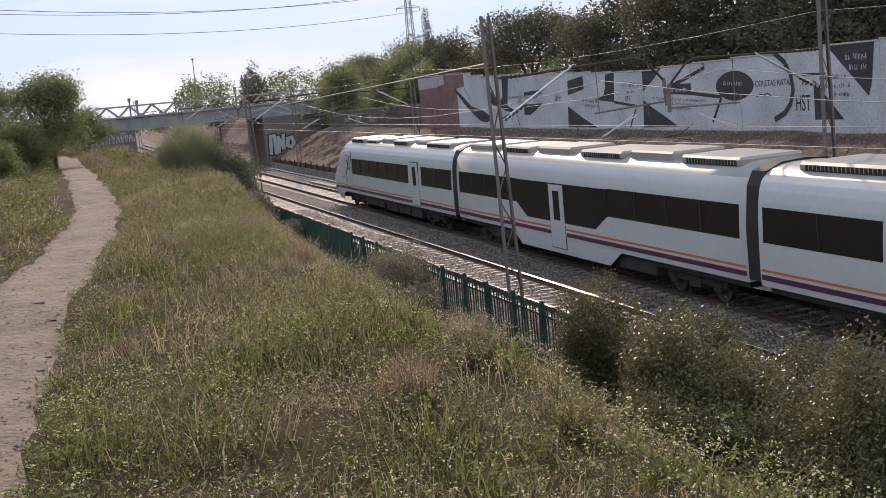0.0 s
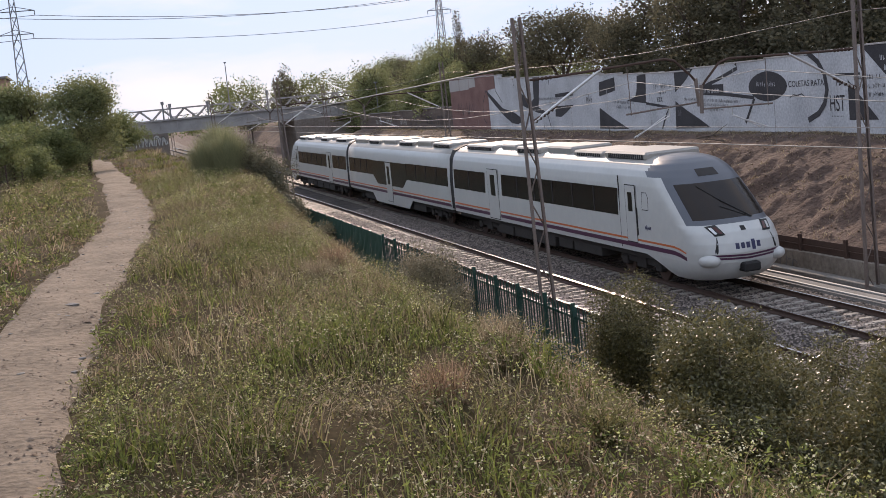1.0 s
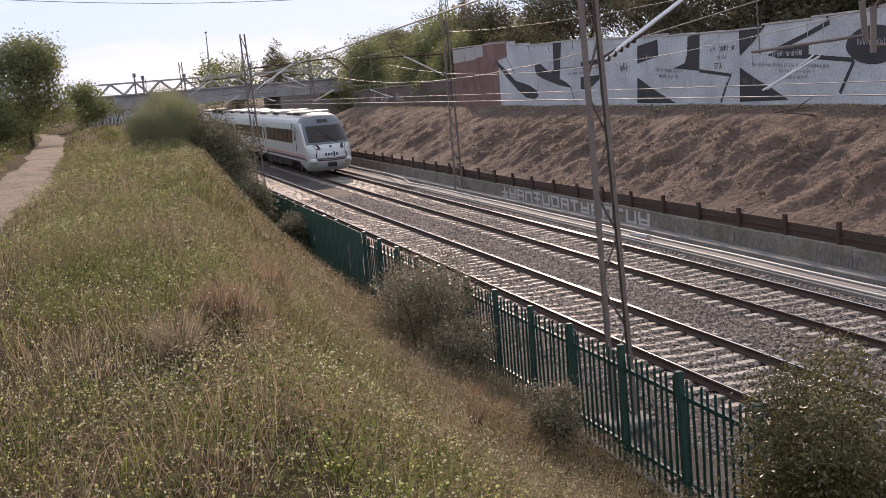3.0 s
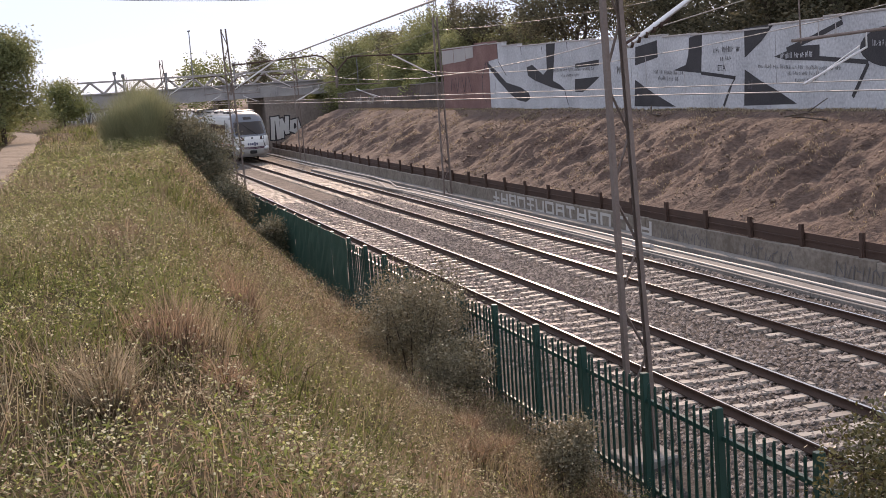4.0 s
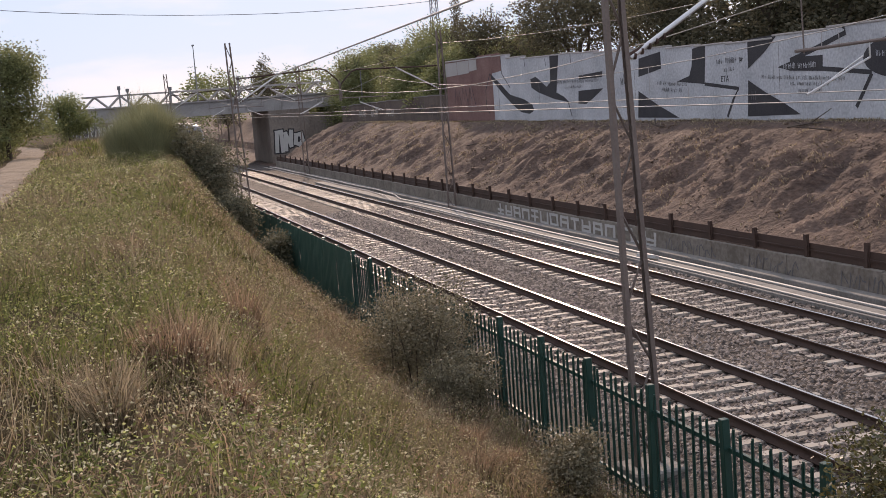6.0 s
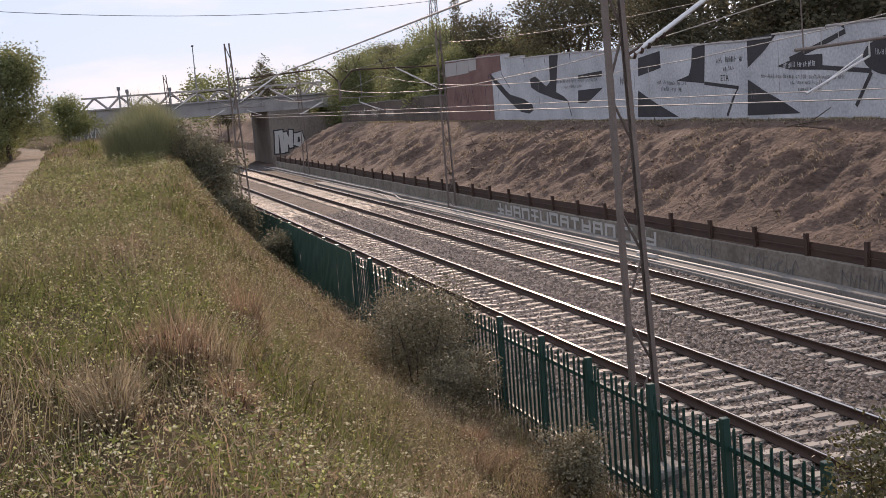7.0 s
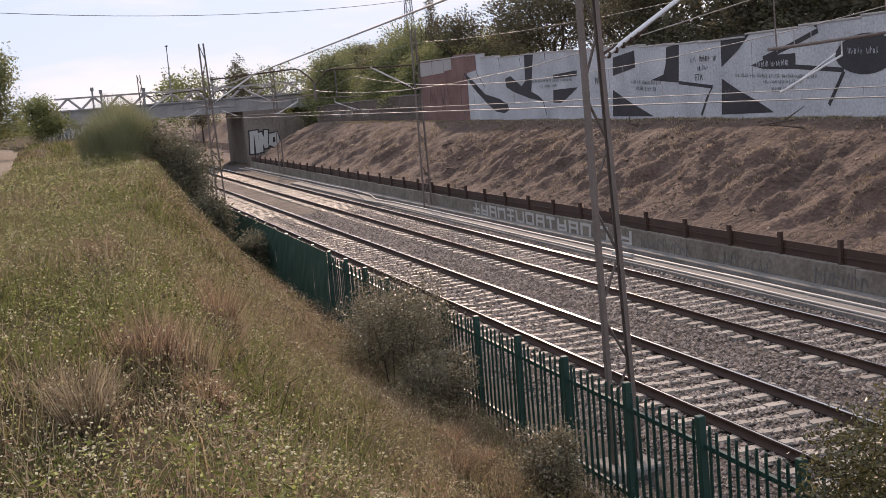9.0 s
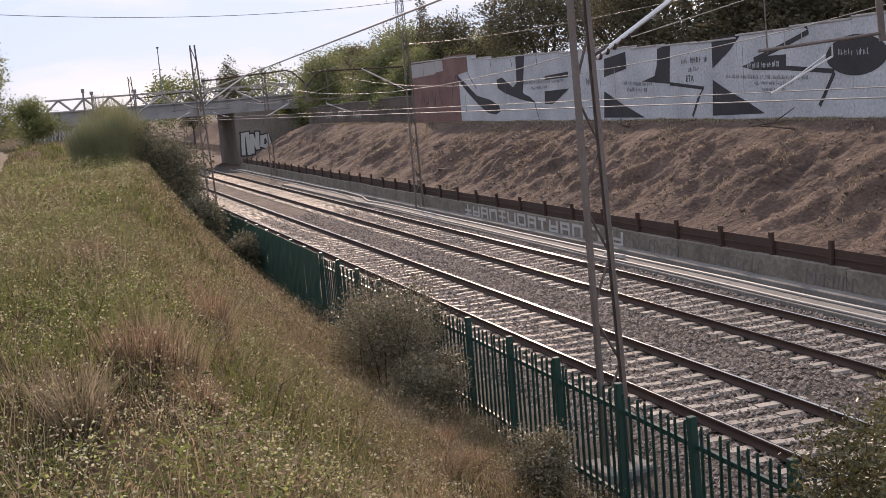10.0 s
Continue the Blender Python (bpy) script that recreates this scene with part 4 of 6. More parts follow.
# ---- bridge ----
def bridge():
    b = empty("road_bridge", "grey steel girder bridge with truss parapet over the tracks", "bridge", pose(0, 0, -0.6))
    Y = 125.0
    bm = bmesh.new()
    box(bm, -9, 24, Y, Y + 0.35, 5.75, 7.05)
    box(bm, -9, 24, Y - 0.25, Y + 0.5, 5.65, 5.78)
    box(bm, -9, 24, Y - 0.2, Y + 0.5, 7.02, 7.16)
    for i in range(18):
        box(bm, -8.6 + 1.85 * i, -8.52 + 1.85 * i, Y - 0.16, Y + 0.02, 5.75, 7.05)
    part("girder", bm, GIRDER, b)
    bm = bmesh.new()
    box(bm, -9, 24, Y + 0.3, Y + 11, 5.85, 6.3)
    part("deck", bm, BRIDGEDARK, b)
    bm = bmesh.new()
    box(bm, -9, 24, Y + 10.6, Y + 11, 5.7, 7.1)
    part("girder", bm, GIRDER, b)
    # truss parapet behind
    yt = Y + 6
    bm = bmesh.new()
    box(bm, -8, 24, yt, yt + 0.25, 8.28, 8.46)
    part("top_chord", bm, GIRDER, b)
    bm = bmesh.new()
    box(bm, -12, 24, yt, yt + 0.25, 7.0, 7.2)
    part("bottom_chord", bm, GIRDER, b)
    for i in range(12):
        x = -8 + 2.6 * i
        bm = bmesh.new()
        bar(bm, (x, yt + 0.12, 7.15), (x + 1.3, yt + 0.12, 8.35), 0.12, 4)
        part("diagonal", bm, GIRDER, b)
        bm = bmesh.new()
        bar(bm, (x + 1.3, yt + 0.12, 8.35), (x + 2.6, yt + 0.12, 7.15), 0.12, 4)
        part("diagonal", bm, GIRDER, b)
    for x0, z0 in ((-14, 6.75), (-14, 6.2)):
        bm = bmesh.new()
        box(bm, x0 - 6, -6, Y - 1.2, Y - 1.1, z0, z0 + 0.1)
        part("handrail", bm, GIRDER, b)
    for i in range(6):
        bm = bmesh.new()
        box(bm, -19.6 + 2.5 * i, -19.4 + 2.5 * i, Y - 1.2, Y - 1.1, 5.3, 6.85)
        part("railing_post", bm, GIRDER, b)
    # abutments
    bm = bmesh.new()
    box(bm, -10, -4.2, Y - 0.6, Y + 11.5, -0.5, 5.66)
    part("abutment", bm, ABUTMENT, b)
    bm = bmesh.new()
    box(bm, 10.2, 14.4, Y - 0.8, Y + 11.5, -0.5, 5.66)
    part("abutment", bm, ABUTMENT, b)
    bm = bmesh.new()
    box(bm, 14.4, 22, Y - 0.6, Y - 0.2, -0.5, 5.0)
    part("wing_wall", bm, ABUTMENT, b)
    for px, top in ((-3.6, 8.9), (0.6, 8.8), (7.5, 9.4), (-4.4, 9.2)):
        bm = bmesh.new()
        bar(bm, (px, Y + 0.15, 7.1), (px, Y + 0.15, top), 0.1, 6)
        box(bm, px - 0.16, px + 0.16, Y, Y + 0.3, top - 0.35, top)
        part("mast_stub", bm, STEEL, b)
    r = random.Random(9)
    for i in range(7):
        x = -9.4 + 0.72 * i
        for m, w, dy in ((GREYPAINT, 0.34, 0.012), (INK, 0.07, 0.02)):
            bm = bmesh.new()
            pts = [(x, 4.35), (x + 0.16, 5.1 + r.uniform(0, 0.5)), (x + 0.5, 4.6 + r.uniform(0, 0.8)), (x + 0.62, 4.4)]
            for (xa, za), (xb, zb) in zip(pts, pts[1:]):
                d = Vector((xb - xa, zb - za)).normalized() * w / 2
                bm.faces.new([bm.verts.new((px, Y - 0.6 - dy, pz)) for px, pz in ((xa - d.y, za + d.x), (xb - d.y, zb + d.x), (xb + d.y, zb - d.x), (xa + d.y, za - d.x))])
            part("tag", bm, m, b)
    # sprayed tag on the right abutment: pale letters with black edge
    letters = ([(0.0, 0.0), (0.1, 1.9), (0.55, 1.95), (0.6, 0.0)], [(0.95, 0.1), (1.0, 1.7), (1.5, 0.5), (1.6, 1.9)], [(2.0, 0.7), (2.1, 1.5), (2.6, 1.6), (2.75, 0.9), (2.4, 0.5), (2.0, 0.7)])
    for path in letters:
        for m, w, dy in ((WALLBLACK, 0.66, 0.01), (GREYPAINT, 0.40, 0.02)):
            bm = bmesh.new()
            for (xa, za), (xb, zb) in zip(path, path[1:]):
                u = Vector((xb - xa, zb - za)).normalized() * w / 2
                xa, za, xb, zb = xa - u.x, za - u.y, xb + u.x, zb + u.y
                bm.faces.new([bm.verts.new((10.75 + px, Y - 0.8 - dy, 1.45 + pz)) for px, pz in ((xa - u.y, za + u.x), (xb - u.y, zb + u.x), (xb + u.y, zb - u.x), (xa + u.y, za - u.x))])
                dy += 0.0015
            part("tag", bm, m, b)
    return b


bridge()


def lamp_post(x, y, z0, z1, arm=1.0):
    ob = empty("street_lamp", "thin grey street lamp post on the bridge", "street lamp", pose(x, y, z0), "street lamps")
    bm = bmesh.new()
    bar(bm, (0, 0, 0), (0, 0, z1 - z0), 0.09, 8, 0.045)
    part("pole", bm, STEEL, ob)
    bm = bmesh.new()
    box(bm, -0.12, 0.12, -0.35, 0.35, z1 - z0 - 0.05, z1 - z0 + 0.1, bevel=0.03)
    part("lamp_head", bm, STEEL, ob)


lamp_post(4.3, 135, 6.25, 12.7)
lamp_post(17.3, 112, 3.4, 8.3)


def pylon(x, y, z0, z1, s=1.0):
    ob = empty("power_pylon", "slender steel lattice power pylon with three cross-arms", "pylon", pose(x, y, z0), "power pylons")
    h = z1 - z0
    for sx in (-1, 1):
        for sy in (-1, 1):
            bm = bmesh.new()
            bar(bm, (sx * 0.75 * s, sy * 0.75 * s, 0), (sx * 0.22 * s, sy * 0.22 * s, h), 0.06, 4)
            part("leg", bm, STEEL, ob)
    n = 12
    for i in range(n):
        w0, w1 = (0.75 - 0.53 * i / n) * s, (0.75 - 0.53 * (i + 1) / n) * s
        bm = bmesh.new()
        for sy in (-1, 1):
            bar(bm, (-w0, sy * w0, h * i / n), (w1, sy * w1, h * (i + 1) / n), 0.03, 4)
            bar(bm, (w0, sy * w0, h * i / n), (-w1, sy * w1, h * (i + 1) / n), 0.03, 4)
            bar(bm, (sy * w0, -w0, h * i / n), (sy * w1, w1, h * (i + 1) / n), 0.03, 4)
        part("bracing", bm, STEEL, ob)
    for k, w in ((0.99, 1.7), (0.86, 2.1), (0.73, 1.7)):
        bm = bmesh.new()
        bar(bm, (-w * s, 0, h * k), (w * s, 0, h * k), 0.05, 4)
        for sx in (-1, 1):
            bar(bm, (sx * w * s, 0, h * k), (0, 0, h * k + 0.5), 0.035, 4)
            bar(bm, (sx * w * s, 0, h * k), (sx * w * s, 0, h * k - 0.5), 0.05, 6)
        part("cross_arm", bm, STEEL, ob)
    return h


pylon(-18.6, 118, 3.5, 21.6)
pylon(36.8, 150, 3.5, 23.4)
for zf, xo in ((0.86, 2.1), (0.86, -2.1), (0.73, 1.7)):
    a_, b_ = Vector((-18.6 + xo, 118, 3.5 + 18.1 * zf - 0.5)), Vector((36.8 + xo, 150, 3.5 + 19.9 * zf - 0.5))
    wire("power_line", [a_.lerp(b_, k / 14) - Vector((0, 0, 1.2 * 4 * (k / 14) * (1 - k / 14))) for k in range(15)], 0.03, "thin sagging power line between pylons", "power lines")
    c_ = a_ + Vector((-70, -20, 1.0))
    wire("power_line", [a_.lerp(c_, k / 10) - Vector((0, 0, 1.5 * 4 * (k / 10) * (1 - k / 10))) for k in range(11)], 0.03, "thin sagging power line between pylons", "power lines")


def apartment():
    b = empty("apartment_building", "brown brick apartment block beyond the trees", "building", pose(-33, 182, 3.5))
    bm = bmesh.new()
    box(bm, -11, 9.5, 0, 12, 0, 11.6)
    part("wall", bm, BRICKWALL, b)
    bm = bmesh.new()
    box(bm, -11.3, 9.8, -0.3, 12.3, 11.6, 11.95)
    part("roof", bm, CONC, b)
    bm = bmesh.new()
    box(bm, -2.4, 3.0, 3, 8, 11.95, 15.4)
    box(bm, -2.7, 3.3, 2.7, 8.3, 15.4, 15.7)
    part("roof_house", bm, BRICKWALL, b)
    for i in range(7):
        for k in range(3):
            x, z = -10 + 2.75 * i, 1.6 + 3.3 * k
            bm = bmesh.new()
            box(bm, x, x + 1.5, -0.02, 0.1, z, z + 1.5)
            w = part("window", bm, WINDOWDARK, b)
            bm = bmesh.new()
            box(bm, x - 0.1, x + 1.6, -0.08, 0.0, z - 0.12, z - 0.01)
            part("sill", bm, CONC, w)


apartment()


def wire_fence():
    ob = empty("wire_fence", "old rusty wire-mesh fence with thin posts", "fence", kind="structure")
    pts = [(-19.6 + 5.2 * sstep(20, 100, y) * 0.9, y) for y in range(4, 100, 3)]
    for (x, y), (x2, y2) in zip(pts, pts[1:]):
        z = float(land(x, y))
        bm = bmesh.new()
        bar(bm, (x, y, z - 0.2), (x, y, z + 1.55), 0.035, 6)
        part("post", bm, RUST, ob)
        bm = bmesh.new()
        z2 = float(land(x2, y2))
        for h in (0.25, 0.65, 1.05, 1.5):
            bar(bm, (x, y, z + h), (x2, y2, z2 + h), 0.012, 4)
        for k in range(1, 10):
            t = k / 10
            bar(bm, (x + (x2 - x) * t, y + (y2 - y) * t, z + 0.1), (x + (x2 - x) * t, y + (y2 - y) * t, z + 1.5), 0.006, 4)
        part("mesh_panel", bm, RUST, ob)


wire_fence()


# ---- mural on the painted wall: black shapes on white, (along the track, height) ----
paint("mural_shape", [(74.11, 7.68), (69.74, 7.65), (69.77, 6.56), (71.87, 6.43)], WALLRED)
paint("mural_shape", [(71.86, 6.47), (70.31, 5.89), (68.48, 5.08), (66.17, 4.76), (64.89, 4.41), (64.68, 4.09), (65.43, 3.90), (66.78, 4.01), (68.11, 4.46), (69.93, 5.25), (71.62, 6.11)], WALLBLACK)
paint("mural_shape", [(61.95, 7.06), (60.65, 7.15), (61.24, 5.04), (62.75, 5.32), (62.04, 5.62)], WALLBLACK)
paint("mural_shape", [(65.06, 5.88), (64.16, 6.00), (62.42, 5.32), (60.26, 4.80), (59.54, 4.48), (61.47, 4.67), (63.89, 5.10), (64.89, 5.39)], WALLBLACK)
paint("mural_shape", [(58.14, 5.84), (55.20, 5.95), (55.24, 5.67), (58.17, 5.63)], WALLBLACK)
paint("mural_shape", [(58.26, 5.05), (55.18, 5.11), (56.47, 4.63), (57.36, 4.36), (58.36, 4.40)], WALLBLACK)
paint("mural_shape", [(51.16, 6.36), (49.00, 6.57), (48.98, 5.82), (49.65, 5.72), (51.26, 5.52)], WALLBLACK)
paint("mural_shape", [(51.34, 4.87), (49.55, 4.23), (47.49, 3.61), (51.50, 3.63)], WALLBLACK)
paint("mural_shape", [(46.09, 6.52), (44.98, 6.64), (45.18, 5.01), (47.58, 5.19), (46.45, 5.39), (46.21, 5.81)], WALLBLACK)
paint("mural_shape", [(41.74, 6.64), (39.62, 6.70), (40.54, 6.09), (41.76, 5.50)], WALLBLACK)
paint("mural_shape", [(41.79, 5.06), (40.66, 4.59), (39.36, 4.13), (38.29, 3.70), (41.91, 3.64)], WALLBLACK)
paint("mural_shape", [(39.71, 5.47), (38.15, 5.79), (36.85, 5.78), (36.88, 5.22), (38.90, 5.31)], WALLBLACK)
paint("mural_shape", [(27.12, 5.64), (25.24, 4.02), (27.12, 4.01)], WALLBLACK)
paint("mural_shape", [(26.19, 6.95), (23.26, 7.02), (23.49, 5.46), (23.71, 4.90)], WALLBLACK)
stroke("mural_line", [(45.18, 5.01), (42.49, 4.75), (42.95, 4.31), (43.45, 3.63)], 0.14, WALLBLACK)
stroke("mural_line", [(38.88, 5.68), (37.10, 6.07), (35.51, 6.47), (35.66, 6.69)], 0.18, WALLBLACK)
stroke("mural_line", [(36.88, 5.30), (34.16, 5.07)], 0.16, WALLBLACK)
stroke("mural_line", [(34.16, 5.03), (35.03, 3.92)], 0.16, WALLBLACK)
stroke("mural_line", [(71.86, 6.47), (72.84, 5.43), (72.86, 4.35), (72.29, 3.95)], 0.08, WALLBLACK)
stroke("mural_line", [(59.69, 4.49), (59.28, 3.73)], 0.08, WALLBLACK)
stroke("mural_line", [(69.76, 7.59), (69.70, 6.38), (68.40, 5.49)], 0.07, WALLBLACK)
stroke("mural_line", [(65.81, 7.14), (65.73, 6.62)], 0.06, WALLBLACK)
stroke("mural_line", [(59.10, 7.24), (59.07, 6.47)], 0.06, WALLBLACK)
stroke("mural_line", [(62.63, 6.95), (62.54, 6.51)], 0.06, WALLBLACK)
k = [(33.02 + 1.5 * math.cos(a_) * (1 + 0.05 * math.cos(2 * a_)), 5.55 + 0.67 * math.sin(a_)) for a_ in np.linspace(0, 6.1, 26)]
paint("mural_shape", k, WALLBLACK)
stroke("mural_line", [(30.3, 6.9), (29.78, 6.84), (29.1, 6.45), (28.66, 5.9), (28.54, 5.26), (28.75, 4.7), (29.2, 4.3), (29.98, 4.02)], 0.24, WALLBLACK)
stroke("mural_line", [(27.9, 5.86), (26.3, 5.84)], 0.09, WALLBLACK)


def writing(body, y, z, size, material, x=WALL_X, parent=wall, squeeze=1.0, name="lettering"):
    """Painted words that run away from +y, as read from the tracks."""
    cu = bpy.data.curves.new(name, "FONT")
    cu.body, cu.size, cu.extrude = body, size, 0.002
    cu.materials.append(material)
    ob = new(name, cu)
    ob.parent = parent
    ob.matrix_basis = Matrix(((0, 0, -1, x - 0.012), (-squeeze, 0, 0, y), (0, 1, 0, z), (0, 0, 0, 1)))
    return ob


def scribble(y0, y1, z, h, n, material, seed, x=WALL_X, parent=wall, drop=0.0):
    """Writing that cannot be read: plain bars."""
    r = random.Random(seed)
    step = h * 0.72
    count = int((y0 - y1) / step)
    word = r.randint(2, 6)
    tick = h * 0.13
    for i in range(count):
        if i == word:
            word += r.randint(3, 8)
            continue
        a_ = y0 - i * step + r.uniform(-0.06, 0.06) * h
        zz = z + drop * i / count + r.uniform(-0.08, 0.08) * h
        hh = h * r.uniform(0.7, 1.0)
        lean = r.uniform(-0.14, 0.14) * h
        paint("writing_bar", [(a_, zz), (a_ - lean, zz + hh), (a_ - lean - tick, zz + hh), (a_ - tick, zz)], material, parent, 0.014, x)
        kind = r.random()
        if kind < 0.75:
            lo, hi = r.uniform(0.0, 0.75), r.uniform(0.0, 0.75)
            e_ = a_ - h * r.uniform(0.34, 0.5)
            paint("writing_bar", [(a_ - tick, zz + hh * lo), (a_ - tick, zz + hh * lo + tick), (e_, zz + hh * hi + tick), (e_, zz + hh * hi)], material, parent, 0.014, x)
        if kind > 0.45:
            e_ = a_ - h * r.uniform(0.3, 0.45)
            paint("writing_bar", [(e_, zz), (e_ + lean, zz + hh * 0.9), (e_ + lean - tick, zz + hh * 0.9), (e_ - tick, zz)], material, parent, 0.014, x)


scribble(44.1, 41.9, 5.78, 0.24, 12, WALLBLACK, 1)
scribble(43.6, 42.6, 5.45, 0.2, 6, WALLBLACK, 2)
writing("ETA", 43.85, 5.05, 0.36, WALLBLACK)
scribble(40.8, 35.6, 5.08, 0.16, 30, INK, 3, drop=-0.24)
scribble(38.9, 36.5, 4.78, 0.15, 14, INK, 4, drop=-0.1)
scribble(38.4, 36.9, 4.5, 0.15, 8, INK, 5)
scribble(61.2, 55.6, 5.5, 0.2, 14, INK, 6, drop=-0.05)
scribble(60.0, 57.6, 5.2, 0.18, 7, INK, 7)
scribble(49.4, 46.4, 5.1, 0.2, 13, INK, 8, drop=-0.15)
scribble(49.0, 47.0, 4.8, 0.2, 8, WALLBLACK, 9, drop=-0.1)
scribble(53.2, 51.9, 5.2, 0.5, 5, INK, 10)
scribble(33.9, 32.1, 5.58, 0.22, 9, WALLWHITE, 11, drop=-0.05)
scribble(39.3, 36.95, 5.38, 0.22, 9, WALLWHITE, 12, drop=0.0)
writing("COLETAS RATA", 31.35, 5.46, 0.37, WALLBLACK, squeeze=1.0)
writing("HST", 28.42, 4.38, 0.95, WALLBLACK, squeeze=0.62)
scribble(27.9, 27.3, 5.4, 0.3, 3, WALLBLACK, 15)
scribble(28.3, 27.4, 4.15, 0.06, 2, WALLBLACK, 14)
scribble(26.7, 24.9, 5.6, 0.2, 12, WALLBLACK, 16)
scribble(26.5, 24.7, 5.25, 0.2, 12, WALLBLACK, 17)
scribble(26.1, 24.8, 4.92, 0.2, 8, WALLBLACK, 18)
scribble(25.0, 23.5, 6.3, 0.24, 5, WALLWHITE, 19)
scribble(24.8, 23.6, 5.9, 0.24, 4, WALLWHITE, 20)
scribble(41.6, 40.9, 4.3, 0.4, 3, INK, 21)
stroke("mural_line", [(31.3, 5.0), (31.0, 5.12), (30.7, 5.08), (30.4, 5.15), (30.15, 5.02)], 0.05, WALLBLACK)
for y, z0, z1 in ((36.9, 6.6, 6.0), (35.9, 6.5, 5.9), (50.2, 5.9, 4.6), (46.6, 5.0, 4.2), (37.0, 5.0, 4.5), (65.0, 6.4, 5.6), (57.6, 6.2, 5.8), (29.0, 6.9, 6.2)):
    stroke("paint_run", [(y, z0), (y - 0.02, (z0 + z1) / 2), (y, z1)], 0.05, WALLGREY)
for i in range(3):
    stroke("scrawl", [(79.4 - i * 1.5, 4.7), (79.0 - i * 1.5, 5.7), (78.7 - i * 1.5, 4.9), (78.3 - i * 1.4, 5.6), (78.0 - i * 1.5, 4.6)], 0.08, WALLBLACK)
for y0, y1, z0 in ((81.0, 78.4, 6.55), (78.35, 75.9, 6.6), (75.85, 74.3, 6.75)):
    paint("bare_patch", [(y0, z0), (y0, 7.5), (y1, 7.48), (y1, z0 + 0.06)], WALLGREY, wall, 0.02)

rl = random.Random(33)
for y0 in (84.0, 87.5, 96.5, 102.0, 106.5):
    for i in range(4):
        y = y0 + i * 0.62
        stroke("tag_line", [(y, 3.9), (y + 0.1, 4.5 + rl.uniform(-0.2, 0.3)), (y + 0.32, 4.1 + rl.uniform(0, 0.6)), (y + 0.45, 3.95)], 0.11, WALLGREY if y0 > 95 else WALLBLACK, low, 0.008, WALL_X + 0.15)

# tags on the low retaining wall
TAGPALE = mat("pale_tag_paint", (0.44, 0.42, 0.40), (0.60, 0.58, 0.55), 2, 0.9, bump=0.2)
TAGDARK = mat("dark_tag_paint", (0.11, 0.10, 0.105), (0.17, 0.16, 0.16), 2, 0.9, bump=0.2)
rt = random.Random(21)
for i in range(15):
    # block characters as tall as the wall, kept as plain thick bars
    y, w = 51.0 - i * 1.04, 0.86
    t_ = 0.11
    zb, zt = -0.17 + rt.uniform(-0.01, 0.03), 0.36 + rt.uniform(-0.03, 0.02)
    for d0 in ((0.0, w - 0.17) if i % 4 else (0.34,)):
        k_ = rt.uniform(-0.05, 0.05)
        paint("tag_bar", [(y - d0, zb), (y - d0 + k_, zt), (y - d0 - 0.17 + k_, zt), (y - d0 - 0.18, zb)], TAGPALE, retaining, 0.006, RETAIN_X)
    for z0 in rt.sample((zb, 0.03, zt - t_), rt.choice((1, 2, 2))):
        paint("tag_bar", [(y - 0.05, z0), (y - 0.04, z0 + t_), (y - w + 0.04, z0 + t_ + rt.uniform(-0.04, 0.03)), (y - w, z0)], TAGPALE, retaining, 0.006, RETAIN_X)
for y0, n in ((34.9, 9), (29.9, 7), (25.6, 6), (21.5, 5)):
    for i in range(n):
        y = y0 - i * 0.36
        a_, b_ = rt.uniform(-0.15, 0.3), rt.uniform(-0.18, 0.3)
        stroke("tag_line", [(y, -0.17), (y - 0.06, a_ * 0.5 + 0.15), (y - 0.17, b_), (y - 0.3, -0.1 + 0.4 * rt.random())], 0.045, TAGDARK, retaining, 0.008, RETAIN_X)

# ---- plants ----
def leaf_cloud(n, lobes, size, flat=0.5, seed=1, aspect=0.5, shell_=0.5, clump=0, spread=0.2):
    """n small leaf blades in a crown of ellipsoid lobes (centre, radii)."""
    r = np.random.default_rng(seed)
    L = np.array([[*c, *rr] for c, rr in lobes], float)
    vol = L[:, 3] * L[:, 4] * L[:, 5]
    m = n if not clump else max(1, n // clump)
    k = r.choice(len(L), m, p=vol ** 0.75 / (vol ** 0.75).sum())
    d = r.normal(size=(m, 3))
    d /= np.linalg.norm(d, axis=1)[:, None]
    rad = (shell_ + (1 - shell_) * r.random(m) ** 0.6) * (1 + 0.13 * r.normal(size=m))
    p = L[k, :3] + d * rad[:, None] * L[k, 3:]
    if clump:
        p = np.repeat(p, clump, 0) + r.normal(size=(m * clump, 3)) * spread
        d = np.repeat(d, clump, 0)
    n = len(p)
    u = r.normal(size=(n, 3)) + 0.6 * d
    u[:, 2] *= flat
    u /= np.linalg.norm(u, axis=1)[:, None]
    w = np.cross(u, r.normal(size=(n, 3)))
    w /= np.linalg.norm(w, axis=1)[:, None]
    s = size * r.uniform(0.6, 1.4, n)[:, None]
    v = np.stack([p, p + u * s * 0.5 + w * s * aspect * 0.5, p + u * s, p + u * s * 0.5 - w * s * aspect * 0.5], 1).reshape(-1, 3)
    return v, np.arange(4 * n).reshape(-1, 4)


def branches(bm, p, d, length, rad, depth, r, ends):
    q = p + d * length
    bar(bm, p, q, rad, 6 if depth > 1 else 4, rad * 0.62)
    if depth == 0:
        ends.append(q)
        return
    for _ in range(r.choice((2, 3))):
        nd = (d + Vector((r.uniform(-0.8, 0.8), r.uniform(-0.8, 0.8), r.uniform(-0.15, 0.5)))).normalized()
        branches(bm, q, nd, length * r.uniform(0.6, 0.85), rad * 0.62, depth - 1, r, ends)


